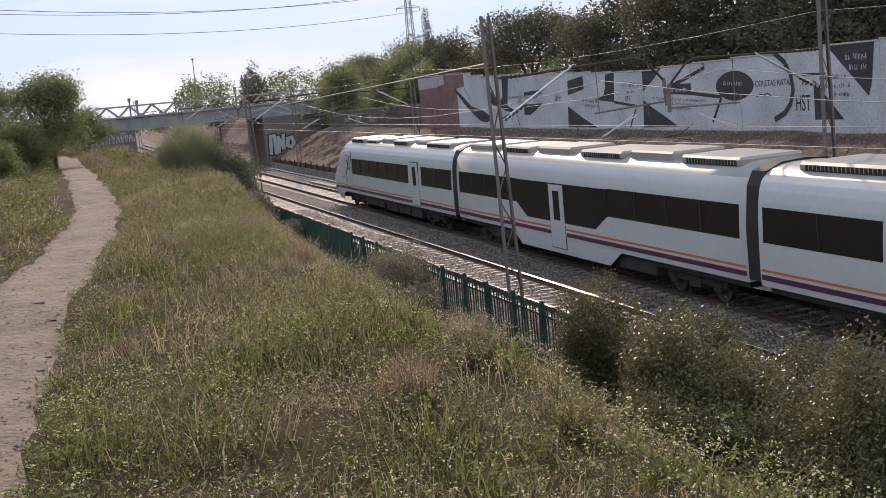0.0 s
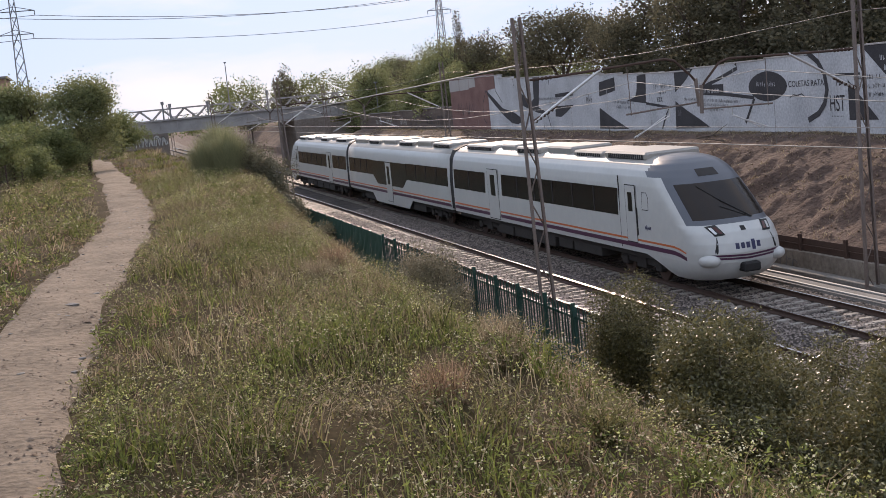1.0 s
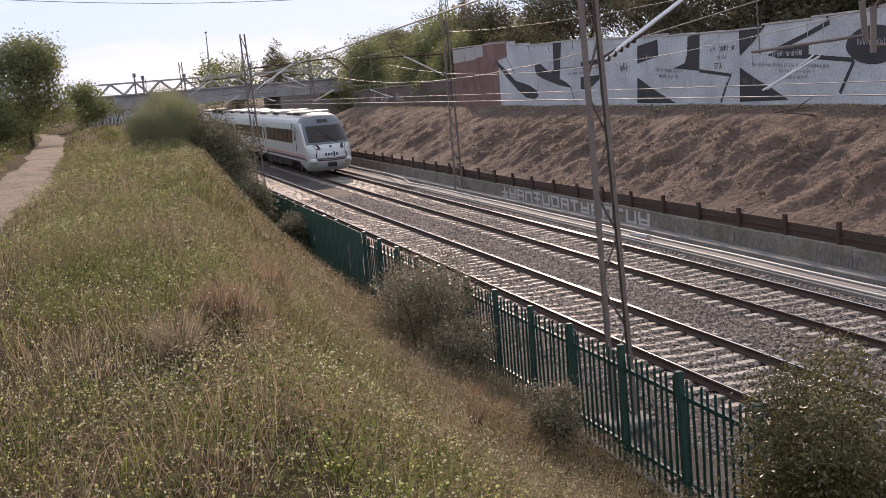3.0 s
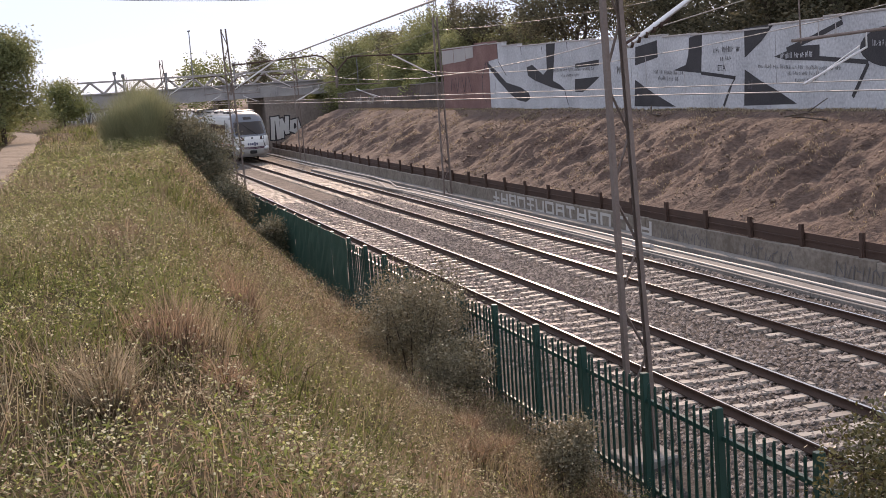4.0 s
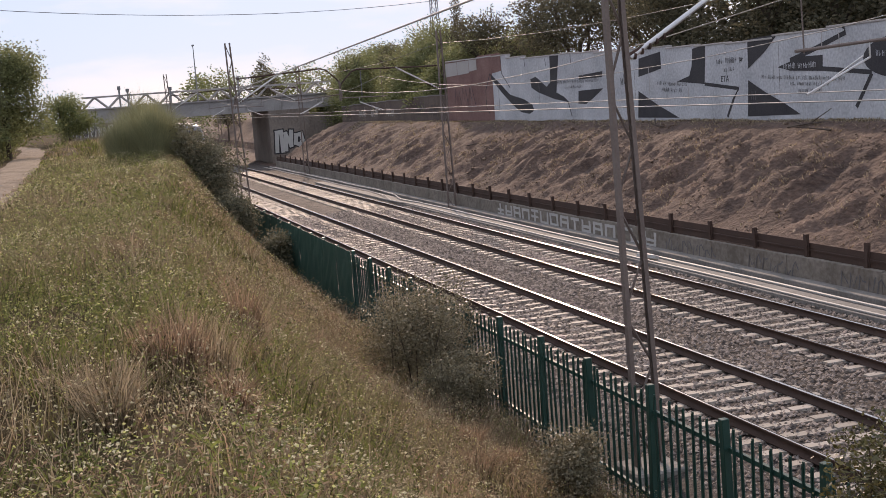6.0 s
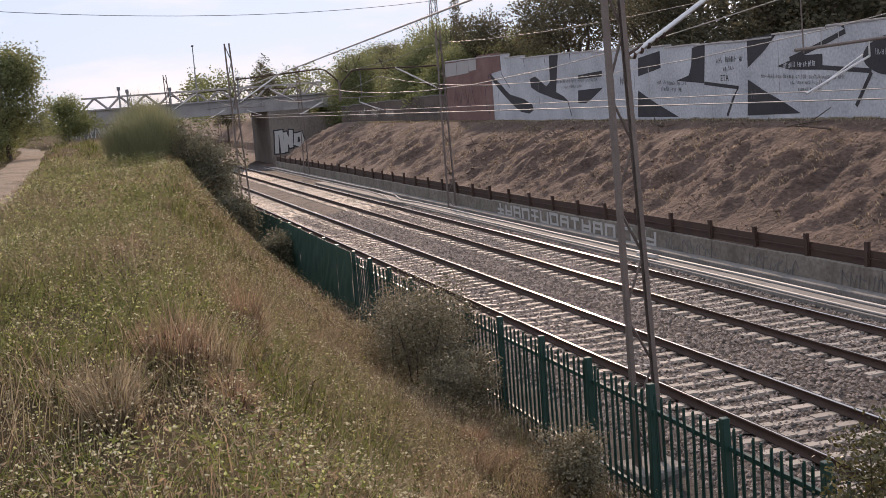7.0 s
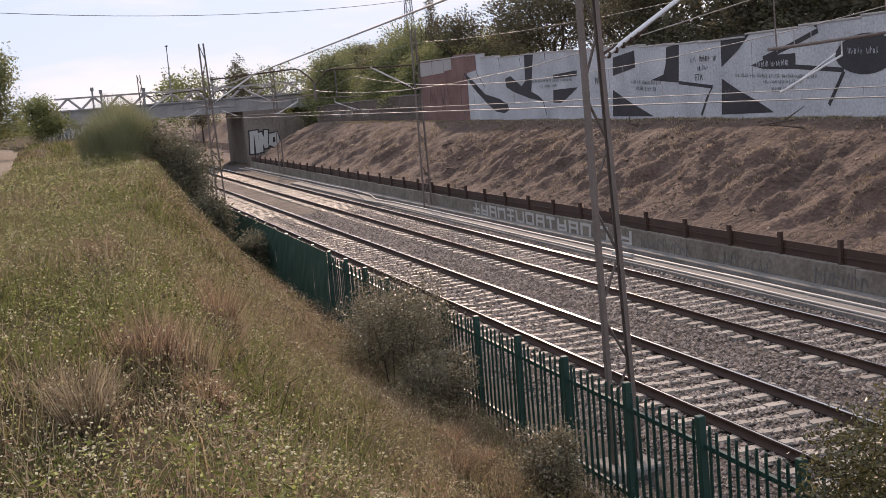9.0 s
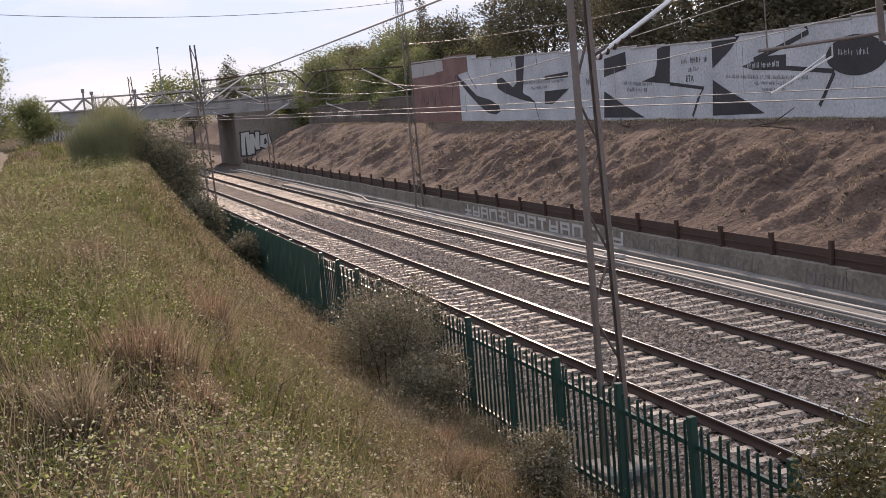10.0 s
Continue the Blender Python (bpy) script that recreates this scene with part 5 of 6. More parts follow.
def tree(name, label, h, spread_, n, leaf, material, seed, trunk=0.25, flat=0.6, lobes=None, clump=10, cl_spread=0.25, low=0.2):
    t = empty(name, label, "tree", group="trees")
    r = random.Random(seed)
    bm, ends = bmesh.new(), []
    branches(bm, Vector((0, 0, -0.3)), Vector((0, 0, 1)), h * 0.32, trunk, 3, r, ends)
    part("trunk", bm, BARK, t)
    if lobes is None:
        lobes = []
        for _ in range(20):
            a_, q = r.uniform(0, 6.28), r.random() ** 0.5 * 0.66 * spread_
            z = h * r.uniform(low, 0.86)
            k = 1 - 0.45 * max(0, (z / h - 0.5) / 0.4)
            lobes.append(((q * k * math.cos(a_), q * k * math.sin(a_), z), (spread_ * r.uniform(0.26, 0.44), spread_ * r.uniform(0.26, 0.44), h * r.uniform(0.10, 0.16))))
    v, f = leaf_cloud(n, lobes, leaf, flat, seed, 0.55, 0.45, clump, cl_spread)
    link("crown", grid_mesh("crown", v, f), material, t)
    return t


def conifer_lobes(h, w, seed, base=0.2):
    r = random.Random(seed)
    out = []
    n = 26
    for i in range(n):
        t = i / n
        z = h * (base + (1 - base) * t)
        rr = w * (1 - t) ** 0.75 + 0.25
        a_ = i * 2.4 + r.uniform(-0.4, 0.4)
        q = rr * r.uniform(0.35, 0.75)
        out.append(((q * math.cos(a_), q * math.sin(a_), z), (rr * r.uniform(0.35, 0.6), rr * r.uniform(0.35, 0.6), h * r.uniform(0.025, 0.05))))
    return out


def place(t, spots):
    """Put a tree at the first spot and copies of it at the others: x, y, scale, turn."""
    for i, (x, y, s, a_) in enumerate(spots):
        m = pose(x, y, float(land(x, y)) - 0.05, 0, 0, a_)
        ob = t if i == 0 else copy_thing(t, m)
        ob.matrix_basis = m @ Matrix.Diagonal((s, s, s, 1))


broad_a = tree("deciduous_tree", "leafy deciduous tree with a dense green crown", 8.0, 4.2, 26000, 0.19, LEAFLIGHT, 3, 0.2, cl_spread=0.40, clump=12, low=0.12)
place(broad_a, [(-13.2, 78, 0.88, 20), (-18.0, 81, 0.88, 190), (-22.2, 84, 0.92, 300), (-22.5, 66, 0.85, 140), (-27, 80, 0.95, 260), (-19.5, 92, 0.8, 70), (-33, 70, 1.0, 10), (30, 118, 1.0, 200), (24, 130, 1.0, 10)])
broad_b = tree("deciduous_tree", "leafy light green deciduous tree", 8.5, 4.6, 24000, 0.2, LEAFLIGHT, 12, 0.22, cl_spread=0.5, clump=12, low=0.1)
place(broad_b, [(18.2, 115, 0.88, 0), (22.5, 104, 1.05, 120), (19.5, 101, 0.8, 170), (19.2, 88, 0.72, 250), (25.0, 101, 0.9, 15), (21.5, 99, 0.9, 90), (25.5, 89, 0.85, 40), (20.8, 92, 0.7, 310), (19, 122, 0.9, 220), (-24, 100, 0.75, 60), (27, 96, 0.85, 200), (13.5, 133, 0.75, 30)])
broad_c = tree("low_tree", "low bushy tree with many small green leaves", 4.4, 3.0, 9500, 0.17, LEAF, 31, 0.12)
place(broad_c, [(-9.6, 116, 1.1, 0), (-18.2, 58, 0.8, 90), (-15.4, 74, 0.85, 20), (-13.9, 84, 0.75, 200), (-17.2, 69, 0.95, 110), (-19.4, 77, 1.15, 250), (-16.4, 62, 0.6, 330), (-21.5, 52, 0.9, 200), (-15.5, 88, 0.75, 30), (-14.2, 100, 0.7, 300), (-24, 46, 0.9, 10), (18.4, 90, 1.1, 150), (20, 84, 0.95, 0), (-26, 56, 1.0, 40), (-29, 48, 1.0, 130)])
dome = tree("stone_pine", "stone pine with a wide rounded dark crown", 10.6, 6.0, 20000, 0.23, PINE, 5, 0.3, lobes=[((0, 0, 7.3), (5.2, 5.2, 2.6)), ((2.5, 1.5, 8.4), (2.6, 2.6, 1.6)), ((-2.2, 1.0, 8.8), (2.6, 2.6, 1.5)), ((0.4, -2.4, 8.9), (2.6, 2.4, 1.5)), ((3.6, -1.2, 6.4), (2.2, 2.2, 1.6)), ((-3.6, -1.2, 6.4), (2.2, 2.2, 1.7)), ((0, 3.5, 6.4), (2.4, 2.2, 1.6))], clump=12)
place(dome, [(24.8, 78, 0.86, 0)])
conif = tree("conifer", "tall dark conifer with drooping layered branches", 11.5, 3.2, 8500, 0.23, PINE, 9, 0.22, 0.35, conifer_lobes(11.5, 3.3, 4), 12, 0.22)
place(conif, [(23.5, 60, 0.92, 0), (22.5, 52.5, 0.98, 60), (26.5, 55, 1.05, 90), (21.8, 44, 1.02, 150), (25.5, 47, 1.15, 10), (22.4, 37.5, 1.05, 230), (25, 33, 1.1, 300), (21.6, 29, 1.0, 40), (24.5, 24, 1.1, 120), (22, 19, 1.05, 70), (28, 40, 1.2, 20), (27, 15, 1.1, 0), (22, 11, 1.0, 210)])
pine2 = tree("pine_tree", "broad dark pine with an open ragged crown", 10.0, 4.4, 9000, 0.24, PINE, 22, 0.24, 0.6, None, 12, 0.3)
place(pine2, [(22.6, 62, 0.75, 0), (20.8, 109, 0.72, 40), (21.6, 87, 0.8, 15), (21, 48, 0.85, 80), (21.3, 33, 0.9, 160), (21, 24, 0.9, 250), (28, 28, 1.1, 20), (30, 50, 1.1, 120), (21.4, 57, 0.75, 300), (31, 36, 1.25, 200)])
cyp = tree("cypress", "narrow dark green columnar cypress tree", 10.5, 0.9, 6000, 0.16, PINE, 41, 0.14, 1.5, [((0, 0, 10.5 * t), (0.75 * (1.05 - t) ** 0.6 + 0.1, 0.75 * (1.05 - t) ** 0.6 + 0.1, 1.1)) for t in np.linspace(0.15, 0.97, 9)], 8, 0.12)
place(cyp, [(22.3, 97, 0.97, 0)])
cedar = tree("cedar", "distant cedar with spreading level branches", 9.5, 3.0, 2600, 0.3, PINE, 44, 0.2, 0.2, conifer_lobes(9.5, 2.6, 8, 0.35), 10, 0.25)
place(cedar, [(20.5, 190, 1.1, 0), (15.4, 200, 0.85, 90)])


def treeline():
    r = np.random.default_rng(5)
    lobes = []
    for i in range(70):
        x = -60 + i * 2.2 + r.uniform(-1, 1)
        y = 215 + r.uniform(-12, 20)
        h = r.uniform(1.6, 3.4) + (6.0 if x > 9 else 1.5 if x < -25 else 0)
        lobes.append(((x, y, 3.5 + h * 0.5), (r.uniform(2, 3.4), 2.5, h * 0.55)))
    v, f = leaf_cloud(60000, lobes, 0.42, 0.7, 8, 0.6, 0.5, 8, 0.4)
    tagged(link("far_treeline", grid_mesh("far_treeline", v, f), LEAF), "far dark green trees on the horizon", "trees", kind="stuff")


treeline()


def undergrowth():
    """Bushes that close the foot of the trees along the top of the far bank."""
    r = np.random.default_rng(61)
    lobes = []
    for i in range(46):
        y = 82 + i * 0.95 + r.uniform(-0.5, 0.5)
        h = r.uniform(1.3, 2.9)
        lobes.append(((r.uniform(17.2, 20.5), y, 3.5 + h * 0.5), (r.uniform(0.8, 1.5), r.uniform(0.8, 1.5), h * 0.55)))
    for i in range(16):
        h = r.uniform(1.5, 3.0)
        lobes.append(((r.uniform(14.8, 22), 128 + r.uniform(0, 12), 3.5 + h * 0.5), (1.6, 1.6, h * 0.6)))
    v, f = leaf_cloud(46000, lobes, 0.17, 0.7, 62, 0.55, 0.4, 9, 0.22)
    tagged(link("undergrowth", grid_mesh("undergrowth", v, f), LEAF), "dense green undergrowth below the trees on the bank", "bushes", kind="stuff")


undergrowth()


# shrubs
def shrub(name, label, at, r0, h, n, leaf, material, seed, stems=14, flat=0.8, spike=0.0, clump=9, cs=0.07):
    s = empty(name, label, "shrub", at, "shrubs on the slope")
    r = random.Random(seed)
    bm, ends = bmesh.new(), []
    for _ in range(stems):
        a_, q = r.uniform(0, 6.28), r.uniform(0.1, 0.5) * r0
        p = Vector((q * math.cos(a_), q * math.sin(a_), -0.15))
        e_ = Vector((r0 * r.uniform(0.2, 0.8) * math.cos(a_), r0 * r.uniform(0.2, 0.8) * math.sin(a_), h * r.uniform(0.5, 0.95)))
        m_ = (p + e_) / 2 + Vector((r.uniform(-0.1, 0.1), r.uniform(-0.1, 0.1), 0.08))
        bar(bm, p, m_, 0.018, 5, 0.012)
        bar(bm, m_, e_, 0.012, 5, 0.005)
        ends.append(e_)
    part("branchwork", bm, BARK, s)
    lobes = [((e_.x, e_.y, e_.z - 0.1 * h), (r0 * r.uniform(0.22, 0.4), r0 * r.uniform(0.22, 0.4), h * r.uniform(0.13, 0.24))) for e_ in ends]
    lobes += [((r.uniform(-0.45, 0.45) * r0, r.uniform(-0.45, 0.45) * r0, h * r.uniform(0.2, 0.6)), (r0 * 0.42, r0 * 0.42, h * 0.25)) for _ in range(9)]
    v, f = leaf_cloud(n, lobes, leaf, flat, seed, 0.42, 0.35, clump, cs)
    link("foliage", grid_mesh("foliage", v, f), material, s)
    return s


def on(x, y, dz=0.0, a_=0):
    return pose(x, y, float(land(x, y)) + dz, 0, 0, a_)


EV = "evergreen shrub with small olive-green leaves on the slope"
for k, (x, y, r0, h, n) in enumerate(((-3.2, 7.9, 1.15, 2.9, 46000), (-3.6, 3.4, 1.15, 3.0, 40000), (-3.3, 0.9, 1.2, 2.9, 34000), (-6.2, -1.6, 1.05, 2.5, 56000), (-5.0, -3.2, 1.1, 3.0, 52000), (-4.4, -1.2, 1.2, 2.3, 36000), (-7.0, -2.5, 0.95, 1.3, 34000), (-6.2, -3.9, 1.0, 1.7, 34000))):
    shrub("evergreen_shrub", EV, on(x, y), r0, h, n, 0.055, SHRUB, 1 + k)
DK = "dark dense shrub with small dull leaves against the fence"
shrub("dark_shrub", DK, on(-3.8, 21.2), 1.5, 2.15, 26000, 0.055, SHRUBDARK, 6)
shrub("dark_shrub", DK, on(-3.7, 19.3), 0.9, 1.25, 14000, 0.055, SHRUBDARK, 7)
shrub("dark_shrub", DK, on(-3.75, 14.3), 0.6, 1.05, 11000, 0.05, SHRUBDARK, 8)
BB = "tall rounded grey-green bush on the verge"
shrub("tall_bush", BB, on(-4.9, 47.5), 1.7, 3.5, 20000, 0.12, BUSHGREY, 10, cs=0.15)
shrub("tall_bush", BB, on(-4.3, 51), 1.7, 2.9, 12000, 0.12, BUSHGREY, 11, cs=0.14)
shrub("tall_bush", BB, on(-4.0, 44.5), 1.0, 2.0, 9000, 0.1, BUSHGREY, 12, cs=0.12)
shrub("tall_bush", BB, on(-3.3, 41), 0.9, 1.4, 6000, 0.1, BUSHGREY, 13, cs=0.12)
shrub("tall_bush", BB, on(-4.8, 60), 2.2, 3.4, 12000, 0.13, BUSHGREY, 14, cs=0.16)


def broom(at, h, seed):
    """A haze of fine upright green stems."""
    r = np.random.default_rng(seed)
    n = 5000
    a_, t = r.uniform(0, 6.28, n), r.random(n)
    q = r.random(n) ** 0.6
    p0 = np.stack([0.8 * q * np.cos(a_), 0.8 * q * np.sin(a_), h * 0.75 * t * (1 - 0.3 * q)], 1)
    d = np.stack([0.5 * np.cos(a_) * (q + 0.2), 0.5 * np.sin(a_) * (q + 0.2), np.full(n, 1.0)], 1) + 0.25 * r.normal(size=(n, 3))
    ln = h * r.uniform(0.16, 0.32, n)[:, None]
    p0[:, :2] *= (0.75 + 1.3 * t * (1 - 0.75 * t))[:, None]
    w = np.stack([-np.sin(a_), np.cos(a_), 0 * a_], 1) * 0.008
    v = np.stack([p0 - w, p0 + w, p0 + d * ln], 1).reshape(-1, 3)
    s = empty("broom_bush", "airy broom bush of fine yellow-green stems", "shrub", at, "shrubs on the slope")
    link("foliage", grid_mesh("foliage", v, np.arange(3 * n).reshape(-1, 3)), BROOM, s)


for k, (x, y, h) in enumerate(((-7.5, 48.5, 2.2), (-6.5, 47, 2.7), (-6.8, 50, 3.0), (-6.2, 52.5, 3.1))):
    broom(on(x, y), h, 50 + k)


# ---- grass ----
def scatter(n, x0, x1, y0, y1, seed, keep, per=22, spread_=0.10):
    """Blades in tufts: places, tuft centres and a vigour for each tuft."""
    r = np.random.default_rng(seed)
    m = max(1, n // per)
    cx, cy = r.uniform(x0, x1, m), r.uniform(y0, y1, m)
    k = r.random(m) < keep(cx, cy)
    cx, cy = cx[k], cy[k]
    vig = np.clip(r.lognormal(0, 0.34, len(cx)), 0.35, 2.0)
    cx, cy, vig = (np.repeat(c, per) for c in (cx, cy, vig))
    x, y = cx + r.normal(size=len(cx)) * spread_ * vig, cy + r.normal(size=len(cx)) * spread_ * vig
    k = verge(x, y)
    return x[k], y[k], cx[k], cy[k], vig[k]


def verge(x, y):
    """1 on the verge and slope, 0 on the path and past the fence."""
    e_ = path_x(y)
    w = 0.84 + 0.16 * wob(x, y, 1.3, 9) + 0.08 * wob(x, y, 5.1, 4)
    return ((x > e_ + w) | (x < e_ - w)) & (x < FENCE_X - 0.12)


def blades(x, y, h, w, lean, seed, cx=None, cy=None):
    r = np.random.default_rng(seed)
    n = len(x)
    z = land(x, y) - 0.02
    a_, b_ = r.uniform(0, 6.28, n), r.uniform(0, 6.28, n)
    if cx is not None:
        a_ = np.arctan2(y - cy, x - cx) + 0.7 * r.normal(size=n)
    hh = h * r.uniform(0.45, 1.25, n)
    ln = lean * r.uniform(0.2, 1.3, n) * hh
    dx, dy = np.cos(a_) * ln, np.sin(a_) * ln
    wx, wy = np.cos(b_) * w * 0.5, np.sin(b_) * w * 0.5
    P = np.stack([x, y, z], 1)
    W = np.stack([wx, wy, 0 * x], 1)
    M = P + np.stack([dx * 0.35, dy * 0.35, hh * 0.55], 1)
    T = P + np.stack([dx, dy, hh * (1 - 0.25 * lean)], 1)
    v = np.stack([P - W, P + W, M - W * 0.8, M + W * 0.8, T], 1).reshape(-1, 3)
    f = np.array([[0, 1, 3], [0, 3, 2], [2, 3, 4]])
    return v, (f[None] + 5 * np.arange(n)[:, None, None]).reshape(-1, 3), T


def heads(T, size, seed):
    """Small ragged flower or seed heads at the stem tips."""
    r = np.random.default_rng(seed)
    n = len(T)
    o = np.array([[1, 0, 0], [-0.5, 0.87, 0], [-0.5, -0.87, 0], [0, 0, 0.7], [0, 0, -0.5]])
    s = size * r.uniform(0.6, 1.5, n)
    v = T[:, None] + o[None] * s[:, None, None] * r.uniform(0.6, 1.3, (n, 5, 1))
    f = np.array([[0, 1, 3], [1, 2, 3], [2, 0, 3], [1, 0, 4], [2, 1, 4], [0, 2, 4]])
    return v.reshape(-1, 3), (f[None] + 5 * np.arange(n)[:, None, None]).reshape(-1, 3)


def patch(x, y, seed, s=0.5):
    """Patches of growth, 0 to 1, with fairly sharp edges."""
    return np.clip(0.5 + 0.85 * wob(x, y, s, seed) + 0.25 * wob(x, y, s * 3.1, seed + 2), 0, 1)


def grass(name, label, n, material, h, w, lean, seed, keep, per=22, tuft=0.10, head=None):
    sets = []
    for (x0, x1, y0, y1, share, ww) in ((-10.9, FENCE_X - 0.1, 1.5, 26, 0.43, 1.0), (-15.6, FENCE_X - 0.1, -14, 2.5, 0.19, 1.5), (-14.6, -10.9, 2.5, 30, 0.07, 1.6), (-11.4, FENCE_X - 0.1, 26, 60, 0.22, 1.9), (-11.4, FENCE_X - 0.1, 60, 118, 0.05, 3.2), (-28, -13.4, -8, 96, 0.26, 2.8)):
        x, y, cx, cy, vg = scatter(int(n * share), x0, x1, y0, y1, seed, keep, per, tuft * (1 + 0.25 * (ww - 1)))
        sets.append((x, y, cx, cy, vg, np.full(len(x), w * ww)))
        seed += 1
    x, y, cx, cy, vg, ww = (np.concatenate(c) for c in zip(*sets))
    tall = np.minimum(h * vg * (0.42 + 0.95 * patch(x, y, 3.3, 1.3)), 0.66) * (1 - 0.2 * sstep(0.5, 0.95, slope_t(x, y))) * (0.4 + 0.6 * sstep(0.9, 1.8, np.abs(x - path_x(y))))
    v, f, T = blades(x, y, tall, ww, lean, seed, cx, cy)
    tagged(link(name, grid_mesh(name, v, f), material), label, "grass", kind="stuff")
    if head:
        hn, hl, hm, size, frac = head
        pick = np.random.default_rng(seed).random(len(T)) < frac
        hv, hf = heads(T[pick], size, seed)
        tagged(link(hn, grid_mesh(hn, hv, hf), hm), hl, "flowers", kind="stuff")


slope_t = lambda x, y: np.clip((x - crest(y) + 1.0) / (-2.75 - crest(y)), 0, 1)
near_left = lambda x, y: sstep(-5.0, -8.5, x)
spot = lambda x, y, a_, b_, r_: np.exp(-((x - a_) ** 2 + (y - b_) ** 2) / (r_ * r_))
zone_g = lambda x, y: np.clip(np.clip(1.6 * patch(x, y, 7, 0.9) - 0.2, 0, 1) * (0.25 + 0.75 * near_left(x, y)) + spot(x, y, -10.1, 10.9, 0.6) + spot(x, y, -9.3, 5.6, 0.5) + spot(x, y, -10.3, 14.5, 0.8) + spot(x, y, -12.7, -2.6, 0.6) + spot(x, y, -11.0, -4.6, 0.7) + spot(x, y, -13.4, 1.2, 0.7) + spot(x, y, -13.1, -4.0, 0.7) - 1.2 * spot(x, y, -9.0, 7.4, 0.55), 0, 1)
zone_r = lambda x, y: np.clip(patch(x, y, 2, 0.5) * (0.25 + 0.45 * slope_t(x, y)) + 0.12 * slope_t(x, y), 0, 1)
grass("dry_grass", "dry straw-coloured grass on the verge and slope", 85000, DRYGRASS, 0.36, 0.010, 0.85, 100, lambda x, y: np.clip(0.25 + 0.5 * patch(x, y, 1, 0.6) - spot(x, y, -9.0, 6.9, 0.35), 0, 1) * (1 - 0.75 * zone_g(x, y)) + 0.7 * slope_t(x, y), 24, 0.12)
grass("russet_grass", "russet withered weeds on the slope", 80000, REDGRASS, 0.36, 0.010, 0.9, 200, zone_r, 26, 0.14)
grass("green_grass", "fresh green grass in patches", 100000, GREENGRASS, 0.34, 0.011, 0.8, 300, zone_g, 28, 0.11)
grass("olive_weeds", "olive-green weeds with seed heads", 80000, OLIVEGRASS, 0.40, 0.010, 0.8, 400, lambda x, y: np.clip(0.2 + 0.6 * patch(x, y, 4, 0.5), 0, 1) * (1 - 0.7 * zone_r(x, y)), 20, 0.13, head=("yellow_flower_heads", "small yellow-green flower heads among the weeds", YELLOW, 0.011, 0.26))
grass("seeding_stalks", "tall thin dry stalks with pale seed heads", 34000, DRYGRASS, 0.55, 0.006, 0.5, 500, lambda x, y: 0.2 + 0.8 * patch(x, y, 6, 0.7), 6, 0.12, head=("pale_seed_heads", "small cream seed heads on thin stalks", CREAM, 0.011, 0.75))


def tussocks():
    """Dense fountains of withered grass."""
    r = random.Random(17)
    for i in range(46):
        y = r.uniform(-8, 34)
        x = r.uniform(max(-9.8, float(path_x(np.array(y))) + 1.8), -4.0)
        n = 420
        g = np.random.default_rng(800 + i)
        a_, q = g.uniform(0, 6.28, n), 0.11 * np.sqrt(g.random(n))
        bx, by = x + q * np.cos(a_), y + q * np.sin(a_)
        h = r.uniform(0.34, 0.56)
        v, f, _ = blades(bx, by, np.full(n, h), np.full(n, 0.007), 0.75, 900 + i, np.full(n, x), np.full(n, y))
        v -= np.array([x, y, 0], np.float32)
        ob = tagged(link("grass_tussock", grid_mesh("grass_tussock", v, f), (REDGRASS, DRYGRASS, OLIVEGRASS, REDGRASS)[i % 4]), "dense withered grass tussock on the verge", "tussock", "grass tussocks")
        ob.matrix_basis = pose(x, y, 0)


tussocks()


def plume(x, y, h, r0, n, material, seed):
    """An upright sheaf of dry stalks."""
    g = np.random.default_rng(seed)
    a_, q = g.uniform(0, 6.28, n), r0 * np.sqrt(g.random(n))
    bx, by = x + q * np.cos(a_), y + q * np.sin(a_)
    v, f, _ = blades(bx, by, h * g.uniform(0.7, 1.1, n), np.full(n, 0.007), 0.35, seed, np.full(n, x), np.full(n, y))
    v -= np.array([x, y, 0], np.float32)
    ob = tagged(link("dry_grass_sheaf", grid_mesh("dry_grass_sheaf", v, f), material), "upright sheaf of dry reddish grass stalks on the verge", "grass sheaf", "grass sheaves")
    ob.matrix_basis = pose(x, y, 0)


for k, (x, y, h, r0, n, m) in enumerate(((-9.02, 9.1, 0.52, 0.26, 900, REDGRASS), (-8.75, 9.5, 0.55, 0.24, 800, DRYGRASS), (-7.94, 13.45, 0.85, 0.13, 500, REDGRASS), (-7.8, 13.7, 0.7, 0.15, 400, DRYGRASS), (-9.55, 8.1, 0.45, 0.2, 600, DRYGRASS), (-6.9, 9.4, 0.5, 0.25, 700, DRYGRASS), (-6.4, 11.0, 0.5, 0.3, 700, REDGRASS), (-10.2, -2.6, 0.55, 0.25, 800, REDGRASS), (-8.9, -1.0, 0.55, 0.25, 800, DRYGRASS))):
    plume(x, y, h, r0, n, m, 1200 + k)


